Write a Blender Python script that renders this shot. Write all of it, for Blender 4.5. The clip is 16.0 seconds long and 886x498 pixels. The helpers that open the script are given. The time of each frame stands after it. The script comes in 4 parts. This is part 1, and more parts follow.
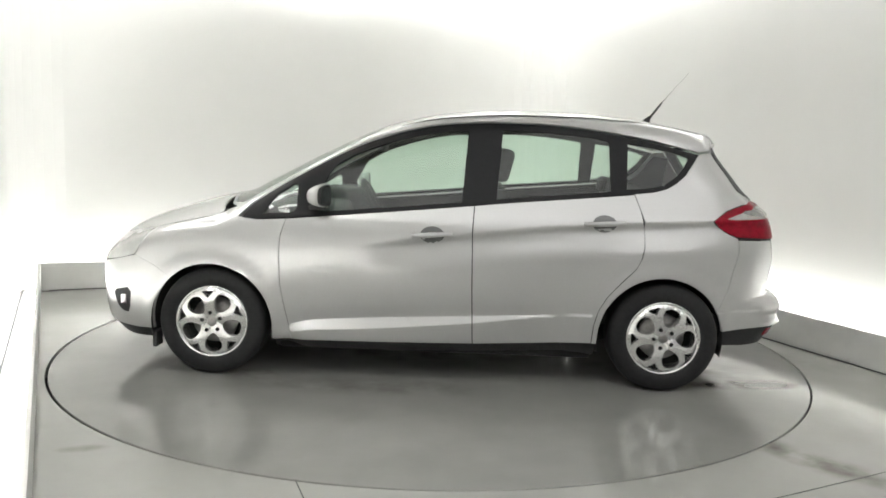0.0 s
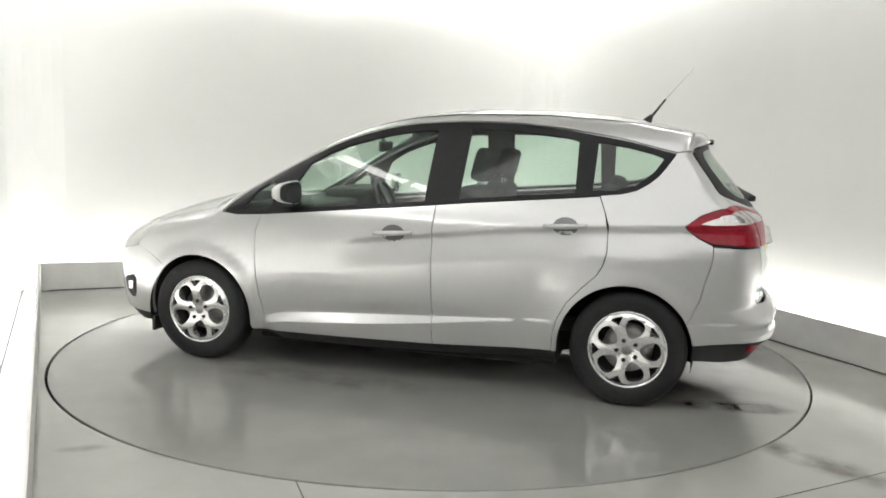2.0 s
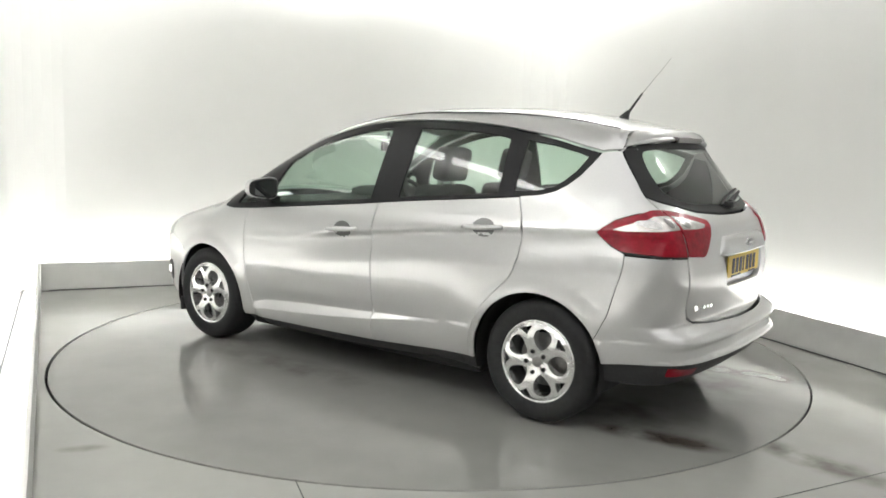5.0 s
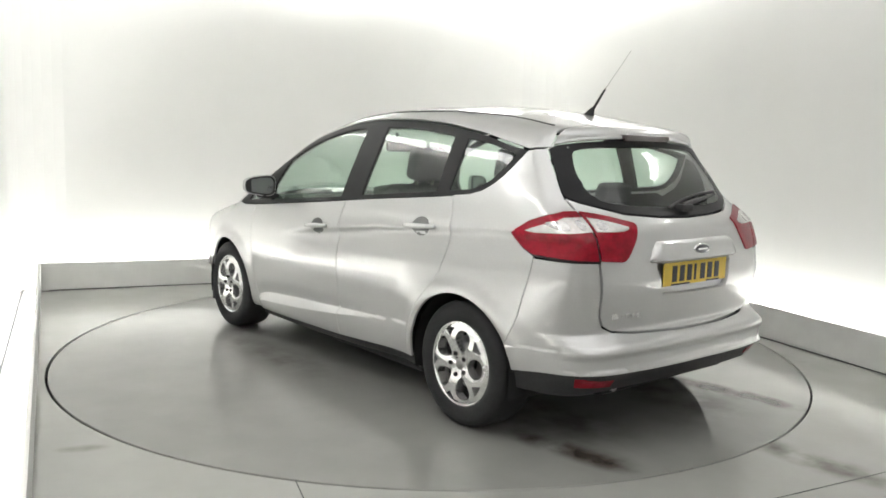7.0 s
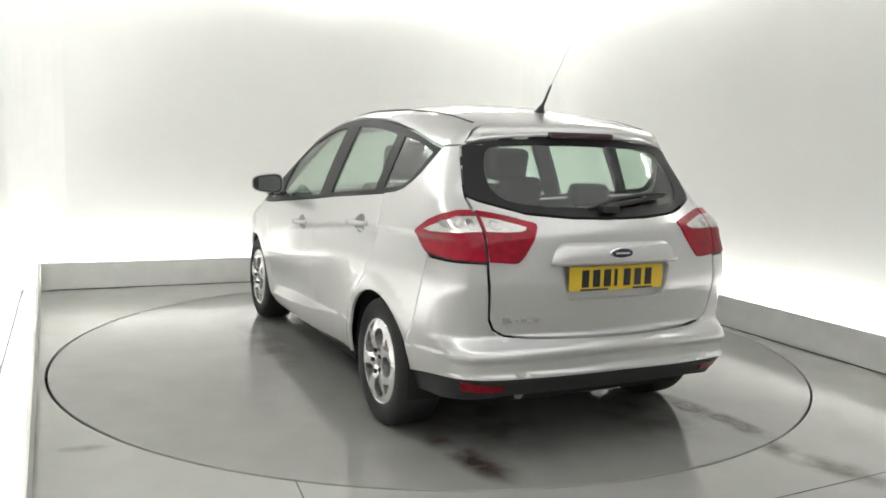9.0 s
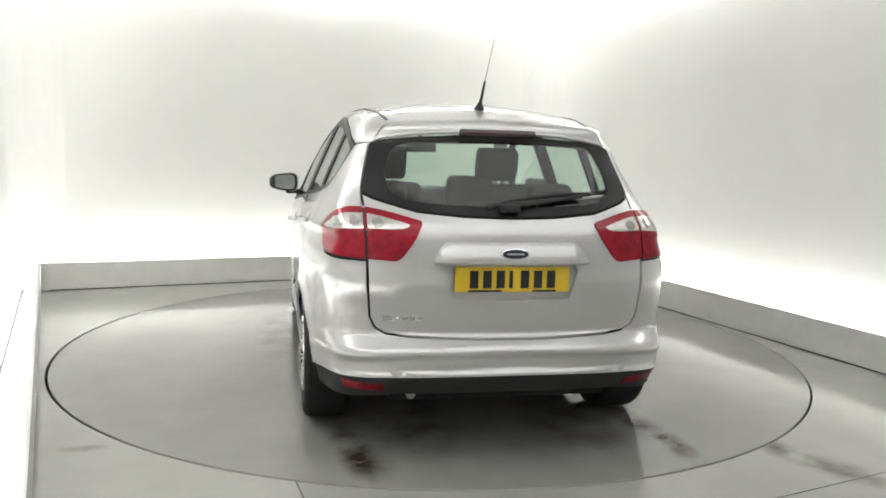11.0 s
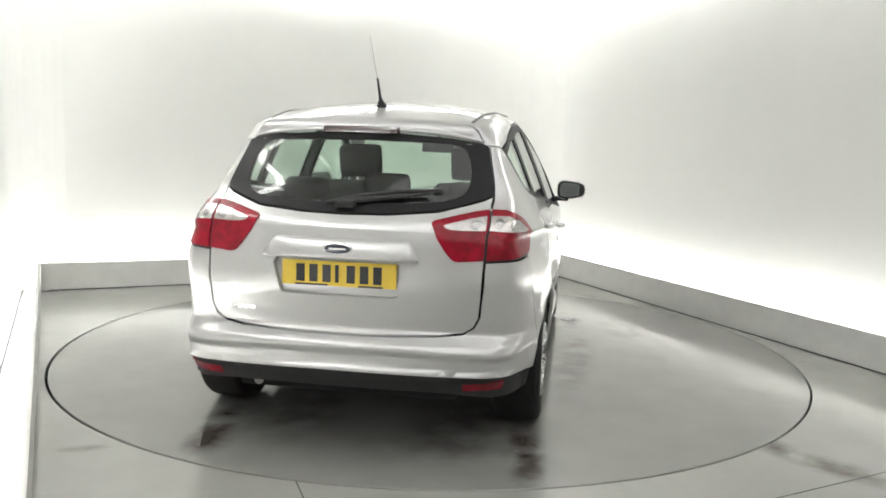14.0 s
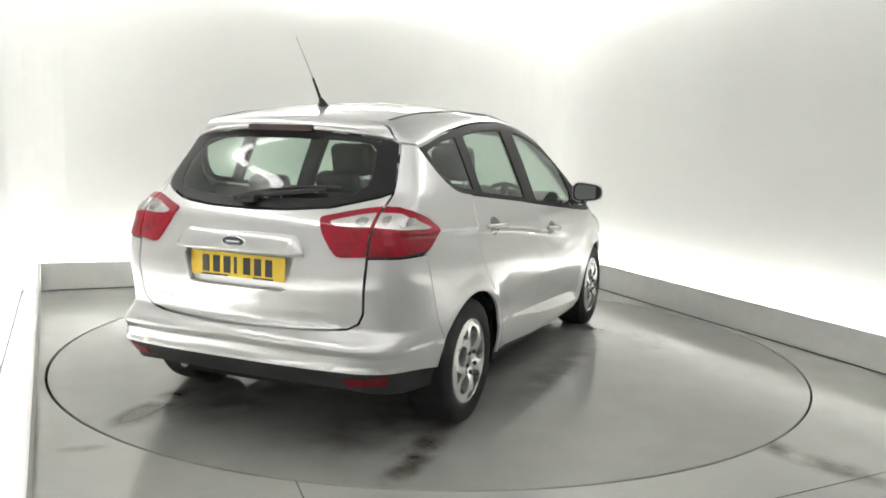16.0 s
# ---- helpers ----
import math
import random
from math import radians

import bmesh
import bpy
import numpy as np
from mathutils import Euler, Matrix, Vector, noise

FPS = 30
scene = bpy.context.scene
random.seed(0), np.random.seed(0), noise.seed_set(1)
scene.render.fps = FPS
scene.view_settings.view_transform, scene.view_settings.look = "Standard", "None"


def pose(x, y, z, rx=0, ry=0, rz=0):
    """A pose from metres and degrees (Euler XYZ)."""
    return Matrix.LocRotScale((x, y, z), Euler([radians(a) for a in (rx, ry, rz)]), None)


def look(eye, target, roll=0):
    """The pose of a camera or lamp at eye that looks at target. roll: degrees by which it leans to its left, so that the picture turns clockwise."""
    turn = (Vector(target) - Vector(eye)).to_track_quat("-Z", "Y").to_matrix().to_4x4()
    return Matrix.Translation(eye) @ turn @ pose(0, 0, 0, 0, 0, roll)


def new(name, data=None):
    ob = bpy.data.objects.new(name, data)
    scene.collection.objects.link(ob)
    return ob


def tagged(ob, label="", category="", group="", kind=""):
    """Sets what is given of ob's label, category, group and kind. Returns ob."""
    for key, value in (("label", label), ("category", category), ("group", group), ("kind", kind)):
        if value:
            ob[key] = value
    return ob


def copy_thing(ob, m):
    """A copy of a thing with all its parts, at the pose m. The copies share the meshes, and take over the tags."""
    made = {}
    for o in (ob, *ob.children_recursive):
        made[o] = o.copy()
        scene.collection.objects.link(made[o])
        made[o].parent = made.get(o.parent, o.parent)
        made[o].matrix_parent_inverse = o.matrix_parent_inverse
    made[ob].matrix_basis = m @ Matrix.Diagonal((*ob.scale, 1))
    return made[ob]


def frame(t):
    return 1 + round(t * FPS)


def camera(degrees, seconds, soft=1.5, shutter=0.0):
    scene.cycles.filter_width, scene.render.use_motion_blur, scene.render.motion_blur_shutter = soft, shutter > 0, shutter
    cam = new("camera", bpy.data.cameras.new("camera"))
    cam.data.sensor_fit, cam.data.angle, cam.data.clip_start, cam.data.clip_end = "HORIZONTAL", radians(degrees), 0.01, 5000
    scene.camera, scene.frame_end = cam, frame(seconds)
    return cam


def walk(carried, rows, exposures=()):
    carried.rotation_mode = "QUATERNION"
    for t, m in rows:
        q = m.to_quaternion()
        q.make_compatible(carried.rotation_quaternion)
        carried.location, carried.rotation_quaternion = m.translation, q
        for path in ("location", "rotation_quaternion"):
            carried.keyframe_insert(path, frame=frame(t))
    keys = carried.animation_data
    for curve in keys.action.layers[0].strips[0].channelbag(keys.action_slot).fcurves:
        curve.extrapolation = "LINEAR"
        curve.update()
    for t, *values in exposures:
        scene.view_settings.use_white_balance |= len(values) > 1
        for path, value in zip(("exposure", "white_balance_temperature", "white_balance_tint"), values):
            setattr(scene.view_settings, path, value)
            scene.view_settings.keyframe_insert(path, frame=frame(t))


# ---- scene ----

# ---------------------------------------------------------------- camera
cam = camera(56.84, 16.0, soft=1.7)
EYE = (0.0, -5.6292, 1.4062)
AIM = (0.0509, -0.6710, 0.7630)
walk(cam, [(0.0, look(EYE, AIM, 1.717)), (16.0, look(EYE, AIM, 1.717))])

# ---------------------------------------------------------------- light
TUBE_FLOOR, TUBE_LEFT, TUBE_TOP, BOX, WORLD = 16.5, 27.0, 9.0, 0.82, 0.1
scene.view_settings.exposure = 0.25
world = bpy.data.worlds.new("studio_world")
world.use_nodes = True
world.node_tree.nodes["Background"].inputs[0].default_value = (1, 1, 1, 1)
world.node_tree.nodes["Background"].inputs[1].default_value = WORLD
scene.world = world

# ---------------------------------------------------------------- materials


def material(name, base, rough=0.5, metal=0.0, noise_amount=0.0, noise_scale=20.0, bump=0.0, bump_scale=200.0,
             coat=0.0, emit=0.0, rough_var=0.0, spec=0.5, emit_colour=None):
    """A principled material with colour variation at two scales and fine relief."""
    m = bpy.data.materials.new(name)
    m.use_nodes = True
    nt = m.node_tree
    p = nt.nodes["Principled BSDF"]
    p.inputs["Base Color"].default_value = (*base, 1)
    p.inputs["Roughness"].default_value = rough
    p.inputs["Metallic"].default_value = metal
    p.inputs["Specular IOR Level"].default_value = spec
    p.inputs["Coat Weight"].default_value = coat
    p.inputs["Coat Roughness"].default_value = 0.03
    p.inputs["Coat IOR"].default_value = 1.55
    if emit:
        p.inputs["Emission Color"].default_value = (*(emit_colour or base), 1)
        p.inputs["Emission Strength"].default_value = emit
    tc = nt.nodes.new("ShaderNodeTexCoord")
    if noise_amount:
        big, small = nt.nodes.new("ShaderNodeTexNoise"), nt.nodes.new("ShaderNodeTexNoise")
        big.inputs["Scale"].default_value, small.inputs["Scale"].default_value = noise_scale * 0.12, noise_scale
        big.inputs["Detail"].default_value = small.inputs["Detail"].default_value = 5
        add = nt.nodes.new("ShaderNodeMath")
        add.operation = "ADD"
        ramp = nt.nodes.new("ShaderNodeMapRange")
        ramp.inputs["From Min"].default_value, ramp.inputs["From Max"].default_value = 0.7, 1.3
        ramp.inputs["To Min"].default_value, ramp.inputs["To Max"].default_value = 1 - noise_amount, 1 + noise_amount
        mul = nt.nodes.new("ShaderNodeVectorMath")
        mul.operation = "SCALE"
        mul.inputs[0].default_value = base
        for n in (big, small):
            nt.links.new(tc.outputs["Object"], n.inputs["Vector"])
        nt.links.new(big.outputs["Fac"], add.inputs[0])
        nt.links.new(small.outputs["Fac"], add.inputs[1])
        nt.links.new(add.outputs[0], ramp.inputs["Value"])
        nt.links.new(ramp.outputs[0], mul.inputs["Scale"])
        nt.links.new(mul.outputs[0], p.inputs["Base Color"])
        if rough_var:
            r2 = nt.nodes.new("ShaderNodeMapRange")
            r2.inputs["From Min"].default_value, r2.inputs["From Max"].default_value = 0.3, 0.7
            r2.inputs["To Min"].default_value, r2.inputs["To Max"].default_value = rough - rough_var, rough + rough_var
            nt.links.new(big.outputs["Fac"], r2.inputs["Value"])
            nt.links.new(r2.outputs[0], p.inputs["Roughness"])
    if bump:
        n = nt.nodes.new("ShaderNodeTexNoise")
        n.inputs["Scale"].default_value = bump_scale
        b = nt.nodes.new("ShaderNodeBump")
        b.inputs["Strength"].default_value, b.inputs["Distance"].default_value = bump, 0.004
        nt.links.new(tc.outputs["Object"], n.inputs["Vector"])
        nt.links.new(n.outputs["Fac"], b.inputs["Height"])
        nt.links.new(b.outputs[0], p.inputs["Normal"])
    return m


def glass_material(name, tint, gloss=0.07):
    """Clear tinted glazing: light passes straight through, with Fresnel gloss on top."""
    m = bpy.data.materials.new(name)
    m.use_nodes = True
    nt = m.node_tree
    nt.nodes.clear()
    out = nt.nodes.new("ShaderNodeOutputMaterial")
    mix = nt.nodes.new("ShaderNodeMixShader")
    tr = nt.nodes.new("ShaderNodeBsdfTransparent")
    gl = nt.nodes.new("ShaderNodeBsdfGlossy")
    lw = nt.nodes.new("ShaderNodeLayerWeight")
    lw.inputs["Blend"].default_value = 0.5
    pw = nt.nodes.new("ShaderNodeMath")
    pw.operation = "POWER"
    pw.inputs[1].default_value = 4.0
    fr = nt.nodes.new("ShaderNodeMapRange")
    fr.inputs["To Min"].default_value, fr.inputs["To Max"].default_value = gloss, 1.0
    nt.links.new(lw.outputs["Facing"], pw.inputs[0])
    nt.links.new(pw.outputs[0], fr.inputs["Value"])
    tr.inputs[0].default_value = (*tint, 1)
    gl.inputs["Roughness"].default_value = 0.02
    nt.links.new(fr.outputs[0], mix.inputs[0])
    nt.links.new(tr.outputs[0], mix.inputs[1])
    nt.links.new(gl.outputs[0], mix.inputs[2])
    nt.links.new(mix.outputs[0], out.inputs["Surface"])
    return m


def lens_material(name, base):
    """Moulded lamp plastic: small prisms under a clear glossy face."""
    m = material(name, base, 0.30, 0, 0.35, 30, coat=0.45, spec=0.15)
    nt = m.node_tree
    p = nt.nodes["Principled BSDF"]
    tc = nt.nodes.new("ShaderNodeTexCoord")
    vo = nt.nodes.new("ShaderNodeTexVoronoi")
    vo.inputs["Scale"].default_value = 55
    bp = nt.nodes.new("ShaderNodeBump")
    bp.inputs["Strength"].default_value, bp.inputs["Distance"].default_value = 0.2, 0.003
    nt.links.new(tc.outputs["Object"], vo.inputs["Vector"])
    nt.links.new(vo.outputs["Distance"], bp.inputs["Height"])
    nt.links.new(bp.outputs[0], p.inputs["Normal"])
    return m


PAINT = material("silver_paint", (0.56, 0.56, 0.56), 0.30, 0.52, 0.03, 900, coat=1.0)
BLACK_TRIM = material("black_trim", (0.010, 0.010, 0.011), 0.45, 0, 0.15, 60, spec=0.25)
BLACK_PLASTIC = material("black_plastic", (0.025, 0.025, 0.026), 0.6, 0, 0.2, 80, 0.2, 400)
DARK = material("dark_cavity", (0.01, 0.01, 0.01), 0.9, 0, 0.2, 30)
RUBBER = material("tyre_rubber", (0.012, 0.012, 0.013), 0.75, 0, 0.25, 40, 0.3, 150)
ALLOY = material("alloy_rim", (0.85, 0.85, 0.85), 0.16, 0.85, 0.05, 60, coat=0.5)
STEEL = material("brake_steel", (0.32, 0.31, 0.30), 0.35, 0.9, 0.2, 50)
# darker than the body paint, to put the hollow's shade into the colour
DISH = material("handle_dish_shade", (0.16, 0.16, 0.16), 0.35, 0.5, 0.1, 60)
CHROME = material("chrome", (0.8, 0.8, 0.8), 0.08, 1.0)
GLASS = glass_material("tinted_glass", (0.74, 0.86, 0.78))
REAR_GLASS = glass_material("rear_glass", (0.74, 0.86, 0.78))
RED_LENS = lens_material("red_lens", (0.25, 0.001, 0.013))
CLEAR_LENS = material("clear_lens", (0.60, 0.56, 0.55), 0.22, 0.5, 0.15, 45, 0.25, 60, coat=1.0)
BULB_GREY = material("reflector_bowl", (0.45, 0.44, 0.44), 0.15, 0.9, 0.2, 60, coat=1.0)
DARK_RED = material("dark_red_lens", (0.03, 0.003, 0.006), 0.15, 0, 0.1, 40, coat=1.0)
LAMP_LENS = material("headlamp_lens", (0.7, 0.7, 0.69), 0.12, 0.4, 0.08, 30, coat=1.0)
PLATE_YELLOW = material("plate_yellow", (0.72, 0.50, 0.035), 0.35, 0, 0.05, 40)
PLATE_BLACK = material("plate_black", (0.02, 0.02, 0.02), 0.45)
BADGE_BLUE = material("badge_blue", (0.015, 0.02, 0.05), 0.15, 0.2, coat=1.0)
SEAT_CLOTH = material("seat_cloth", (0.022, 0.024, 0.025), 0.9, 0, 0.3, 60, 0.4, 500)
HEADLINER = material("headliner", (0.35, 0.36, 0.34), 0.95, 0, 0.05, 60)
CABIN = material("cabin_plastic", (0.025, 0.028, 0.028), 0.6, 0, 0.2, 40)
WALL_WHITE = material("studio_wall_white", (0.82, 0.82, 0.80), 0.75, 0, 0.012, 3, 0.03, 60)
BOARD_WHITE = material("board_white", (0.74, 0.74, 0.72), 0.5, 0, 0.05, 8, 0.05, 80)
BOARD_GREY = material("rear_wall_grey", (0.55, 0.55, 0.53), 0.8, 0, 0.05, 4)
LINE_DARK = material("joint_dark", (0.06, 0.06, 0.06), 0.8)
TUBE_MAT = material("tube_light", (1.0, 0.98, 0.93), 0.5, emit=TUBE_FLOOR, emit_colour=(1.0, 1.0, 0.985))
BOX_MAT = material("light_box_cloth", (0.9, 0.9, 0.9), 0.6, emit=BOX, emit_colour=(1.0, 1.0, 0.985))
TUBE_LEFT_MAT = material("bright_tube_light", (1.0, 0.98, 0.93), 0.5, emit=TUBE_LEFT, emit_colour=(1.0, 1.0, 0.985))
TUBE_TOP_MAT = material("ceiling_tube_light", (1.0, 0.98, 0.93), 0.5, emit=TUBE_TOP, emit_colour=(1.0, 1.0, 0.985))


def floor_paint(name, base, darkenings):
    """Grey gloss floor paint with scuffs, damp patches and, on the turntable, the car's shade painted in. Each dark
    patch: (x, y, half length, half width, turn in degrees, strength).
    """
    m = material(name, base, 0.3, 0, 0.06, 4, 0.05, 9, spec=0.85)
    nt = m.node_tree
    p = nt.nodes["Principled BSDF"]
    tc = nt.nodes.new("ShaderNodeTexCoord")
    colour = p.inputs["Base Color"].links[0].from_socket
    rough = nt.nodes.new("ShaderNodeTexNoise")
    rough.inputs["Scale"].default_value, rough.inputs["Detail"].default_value = 0.9, 2
    rr = nt.nodes.new("ShaderNodeMapRange")
    rr.inputs["From Min"].default_value, rr.inputs["From Max"].default_value = 0.25, 0.75
    rr.inputs["To Min"].default_value, rr.inputs["To Max"].default_value = 0.07, 0.22
    nt.links.new(tc.outputs["Object"], rough.inputs["Vector"])
    nt.links.new(rough.outputs["Fac"], rr.inputs["Value"])
    nt.links.new(rr.outputs[0], p.inputs["Roughness"])
    dirt = nt.nodes.new("ShaderNodeTexNoise")
    dirt.inputs["Scale"].default_value, dirt.inputs["Detail"].default_value = 5, 7
    nt.links.new(tc.outputs["Object"], dirt.inputs["Vector"])
    wet = None
    for x, y, a, b, turn, strength in darkenings:
        mp = nt.nodes.new("ShaderNodeMapping")
        mp.vector_type = "TEXTURE"
        mp.inputs["Location"].default_value = (x, y, 0)
        mp.inputs["Rotation"].default_value = (0, 0, radians(turn))
        mp.inputs["Scale"].default_value = (a, b, 1)
        ln = nt.nodes.new("ShaderNodeVectorMath")
        ln.operation = "LENGTH"
        fall = nt.nodes.new("ShaderNodeMapRange")
        fall.interpolation_type = "SMOOTHSTEP"
        fall.inputs["From Min"].default_value, fall.inputs["From Max"].default_value = 0.2, 1.0
        fall.inputs["To Min"].default_value, fall.inputs["To Max"].default_value = 1.0, 0.0
        th = nt.nodes.new("ShaderNodeMapRange")
        th.inputs["From Min"].default_value, th.inputs["From Max"].default_value = 0.34, 0.64
        mu = nt.nodes.new("ShaderNodeMath")
        mu.operation = "MULTIPLY"
        mu2 = nt.nodes.new("ShaderNodeMath")
        mu2.operation = "MULTIPLY"
        mu2.inputs[1].default_value = strength
        mx = nt.nodes.new("ShaderNodeMix")
        mx.data_type = "RGBA"
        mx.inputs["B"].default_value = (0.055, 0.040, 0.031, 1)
        nt.links.new(tc.outputs["Object"], mp.inputs["Vector"])
        nt.links.new(mp.outputs[0], ln.inputs[0])
        nt.links.new(ln.outputs["Value"], fall.inputs["Value"])
        nt.links.new(dirt.outputs["Fac"], th.inputs["Value"])
        nt.links.new(fall.outputs[0], mu.inputs[0])
        nt.links.new(th.outputs[0], mu.inputs[1])
        nt.links.new(mu.outputs[0], mu2.inputs[0])
        nt.links.new(mu2.outputs[0], mx.inputs["Factor"])
        nt.links.new(colour, mx.inputs["A"])
        colour = mx.outputs["Result"]
        if wet is None:
            wet = fall.outputs[0]
        else:
            top = nt.nodes.new("ShaderNodeMath")
            top.operation = "MAXIMUM"
            nt.links.new(wet, top.inputs[0])
            nt.links.new(fall.outputs[0], top.inputs[1])
            wet = top.outputs[0]
    wm = nt.nodes.new("ShaderNodeMath")
    wm.operation = "MULTIPLY"
    nt.links.new(wet, wm.inputs[0])
    wn = nt.nodes.new("ShaderNodeMapRange")
    wn.inputs["From Min"].default_value, wn.inputs["From Max"].default_value = 0.42, 0.52
    nt.links.new(dirt.outputs["Fac"], wn.inputs["Value"])
    nt.links.new(wn.outputs[0], wm.inputs[1])
    rmix = nt.nodes.new("ShaderNodeMix")
    rmix.inputs["B"].default_value = 0.03
    nt.links.new(wm.outputs[0], rmix.inputs["Factor"])
    nt.links.new(rr.outputs[0], rmix.inputs["A"])
    nt.links.new(rmix.outputs["Result"], p.inputs["Roughness"])
    nt.links.new(colour, p.inputs["Base Color"])
    return m


FLOOR_PAINT = floor_paint("grey_floor_paint", (0.375, 0.374, 0.353),
                          [(-2.27, -1.28, 0.14, 0.06, -10, 0.6), (0.78, -2.48, 0.50, 0.14, -84, 0.75), (0.86, -2.72, 0.35, 0.13, -80, 0.7),
                           (2.18, -0.6, 1.1, 0.14, 90, 0.25), (2.2, 0.9, 0.8, 0.12, 92, 0.2), (0.9, -3.4, 0.5, 0.3, 0, 0.4)])
# the last two patches also paint in the car's shade, beside and under it
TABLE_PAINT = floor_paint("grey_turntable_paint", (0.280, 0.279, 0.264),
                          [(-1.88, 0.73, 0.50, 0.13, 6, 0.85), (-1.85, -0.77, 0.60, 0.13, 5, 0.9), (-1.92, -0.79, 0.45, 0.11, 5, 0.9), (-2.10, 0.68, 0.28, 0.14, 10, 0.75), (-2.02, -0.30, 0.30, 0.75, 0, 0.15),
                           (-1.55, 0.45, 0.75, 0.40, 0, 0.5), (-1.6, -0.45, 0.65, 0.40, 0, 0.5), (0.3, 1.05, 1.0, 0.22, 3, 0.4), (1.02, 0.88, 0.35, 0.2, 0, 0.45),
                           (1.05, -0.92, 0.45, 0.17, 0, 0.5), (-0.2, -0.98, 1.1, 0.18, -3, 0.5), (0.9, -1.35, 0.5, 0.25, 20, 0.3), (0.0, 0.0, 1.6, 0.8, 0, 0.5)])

# ---------------------------------------------------------------- mesh helpers


def part(name, bm, mat, parent=None, label="", smooth=False):
    """Link a bmesh as one mesh object under a thing or a part."""
    me = bpy.data.meshes.new(name)
    bm.normal_update()
    bm.to_mesh(me)
    bm.free()
    me.materials.append(mat)
    if smooth:
        me.polygons.foreach_set("use_smooth", [True] * len(me.polygons))
    ob = new(name, me)
    if parent is not None:
        ob.parent = parent
    if label:
        tagged(ob, label)
    return ob


def box_into(bm, lo, hi, bevel=0.0, m=None, segments=2):
    """A box from corner lo to corner hi, its edges rounded, added to bm."""
    b2 = bmesh.new()
    bmesh.ops.create_cube(b2, size=1)
    for v in b2.verts:
        v.co = Vector([lo[i] + (v.co[i] + 0.5) * (hi[i] - lo[i]) for i in range(3)])
    if bevel:
        bmesh.ops.bevel(b2, geom=b2.edges[:], offset=bevel, segments=segments, affect="EDGES", profile=0.6)
    if m is not None:
        bmesh.ops.transform(b2, matrix=m, verts=b2.verts)
    me = bpy.data.meshes.new("tmp")
    b2.to_mesh(me)
    b2.free()
    bm.from_mesh(me)
    bpy.data.meshes.remove(me)


def box(lo, hi, bevel=0.0, m=None, segments=2):
    bm = bmesh.new()
    box_into(bm, lo, hi, bevel, m, segments)
    return bm


def lathe(profile, steps=48, axis="y"):
    """A surface turned about the y (or z) axis from (radius, height) pairs."""
    bm = bmesh.new()
    rings = []
    for r, h in profile:
        ring = []
        for i in range(steps):
            a = 2 * math.pi * i / steps
            c, s = r * math.cos(a), r * math.sin(a)
            ring.append(bm.verts.new((c, h, s) if axis == "y" else (c, s, h)))
        rings.append(ring)
    for a, b in zip(rings, rings[1:]):
        for i in range(steps):
            j = (i + 1) % steps
            bm.faces.new((a[i], a[j], b[j], b[i]))
    bmesh.ops.recalc_face_normals(bm, faces=bm.faces)
    return bm


def prism(outline, lo, hi):
    """A flat outline (x, y) raised from z = lo to z = hi."""
    bm = bmesh.new()
    a = [bm.verts.new((x, y, lo)) for x, y in outline]
    b = [bm.verts.new((x, y, hi)) for x, y in outline]
    bm.faces.new(a[::-1])
    bm.faces.new(b)
    for i in range(len(a)):
        j = (i + 1) % len(a)
        bm.faces.new((a[i], a[j], b[j], b[i]))
    bmesh.ops.recalc_face_normals(bm, faces=bm.faces)
    return bm


# ---------------------------------------------------------------- the studio
# The room is turned 24.1 degrees; its own axes are u (along the far wall) and v (towards it).
ROOM = pose(0, 0, 0, 0, 0, 24.1)
U, V_FAR, V_NEAR, GAP, CEIL = 2.50, 2.814, -6.6, 0.27, 3.05
R_TABLE = 2.4425


def placed(ob, m=ROOM):
    ob.matrix_world = m
    return ob


def annulus_floor():
    """The floor sheet with a round opening for the turntable."""
    bm = bmesh.new()
    n = 128
    inner = [bm.verts.new(((R_TABLE + 0.009) * math.cos(2 * math.pi * i / n) - 0.003, (R_TABLE + 0.009) * math.sin(2 * math.pi * i / n) - 0.002, 0)) for i in range(n)]
    low = [bm.verts.new((v.co.x, v.co.y, -0.06)) for v in inner]
    s = U + GAP + 0.3
    outer = []
    for i in range(n):
        a = 2 * math.pi * i / n
        k = 1 / max(abs(math.cos(a)), abs(math.sin(a)))
        x, y = s * k * math.cos(a), s * k * math.sin(a)
        outer.append(bm.verts.new((x, y + (V_FAR + GAP + 0.3 - s if y > s - 0.01 else 0), 0)))
    for i in range(n):
        j = (i + 1) % n
        bm.faces.new((inner[i], outer[i], outer[j], inner[j]))
        bm.faces.new((inner[i], inner[j], low[j], low[i]))
    a = [bm.verts.new(c) for c in ((-s, -s, 0), (-s, V_NEAR - 0.3, 0), (s, V_NEAR - 0.3, 0), (s, -s, 0))]
    bm.faces.new(a)
    bmesh.ops.remove_doubles(bm, verts=bm.verts, dist=1e-5)
    bmesh.ops.recalc_face_normals(bm, faces=bm.faces)
    return bm


floor = part("floor", annulus_floor(), FLOOR_PAINT)
tagged(placed(floor, pose(0, 0, 0, 0, 0, 24.1)), "grey gloss-painted studio floor with damp stains", "floor", kind="structure")
pit = part("pit_floor", prism([(2.6 * math.cos(i * math.pi / 32), 2.6 * math.sin(i * math.pi / 32)) for i in range(64)], -0.12, -0.075), DARK)
tagged(pit, "dark pit floor under the turntable", "floor", kind="structure")

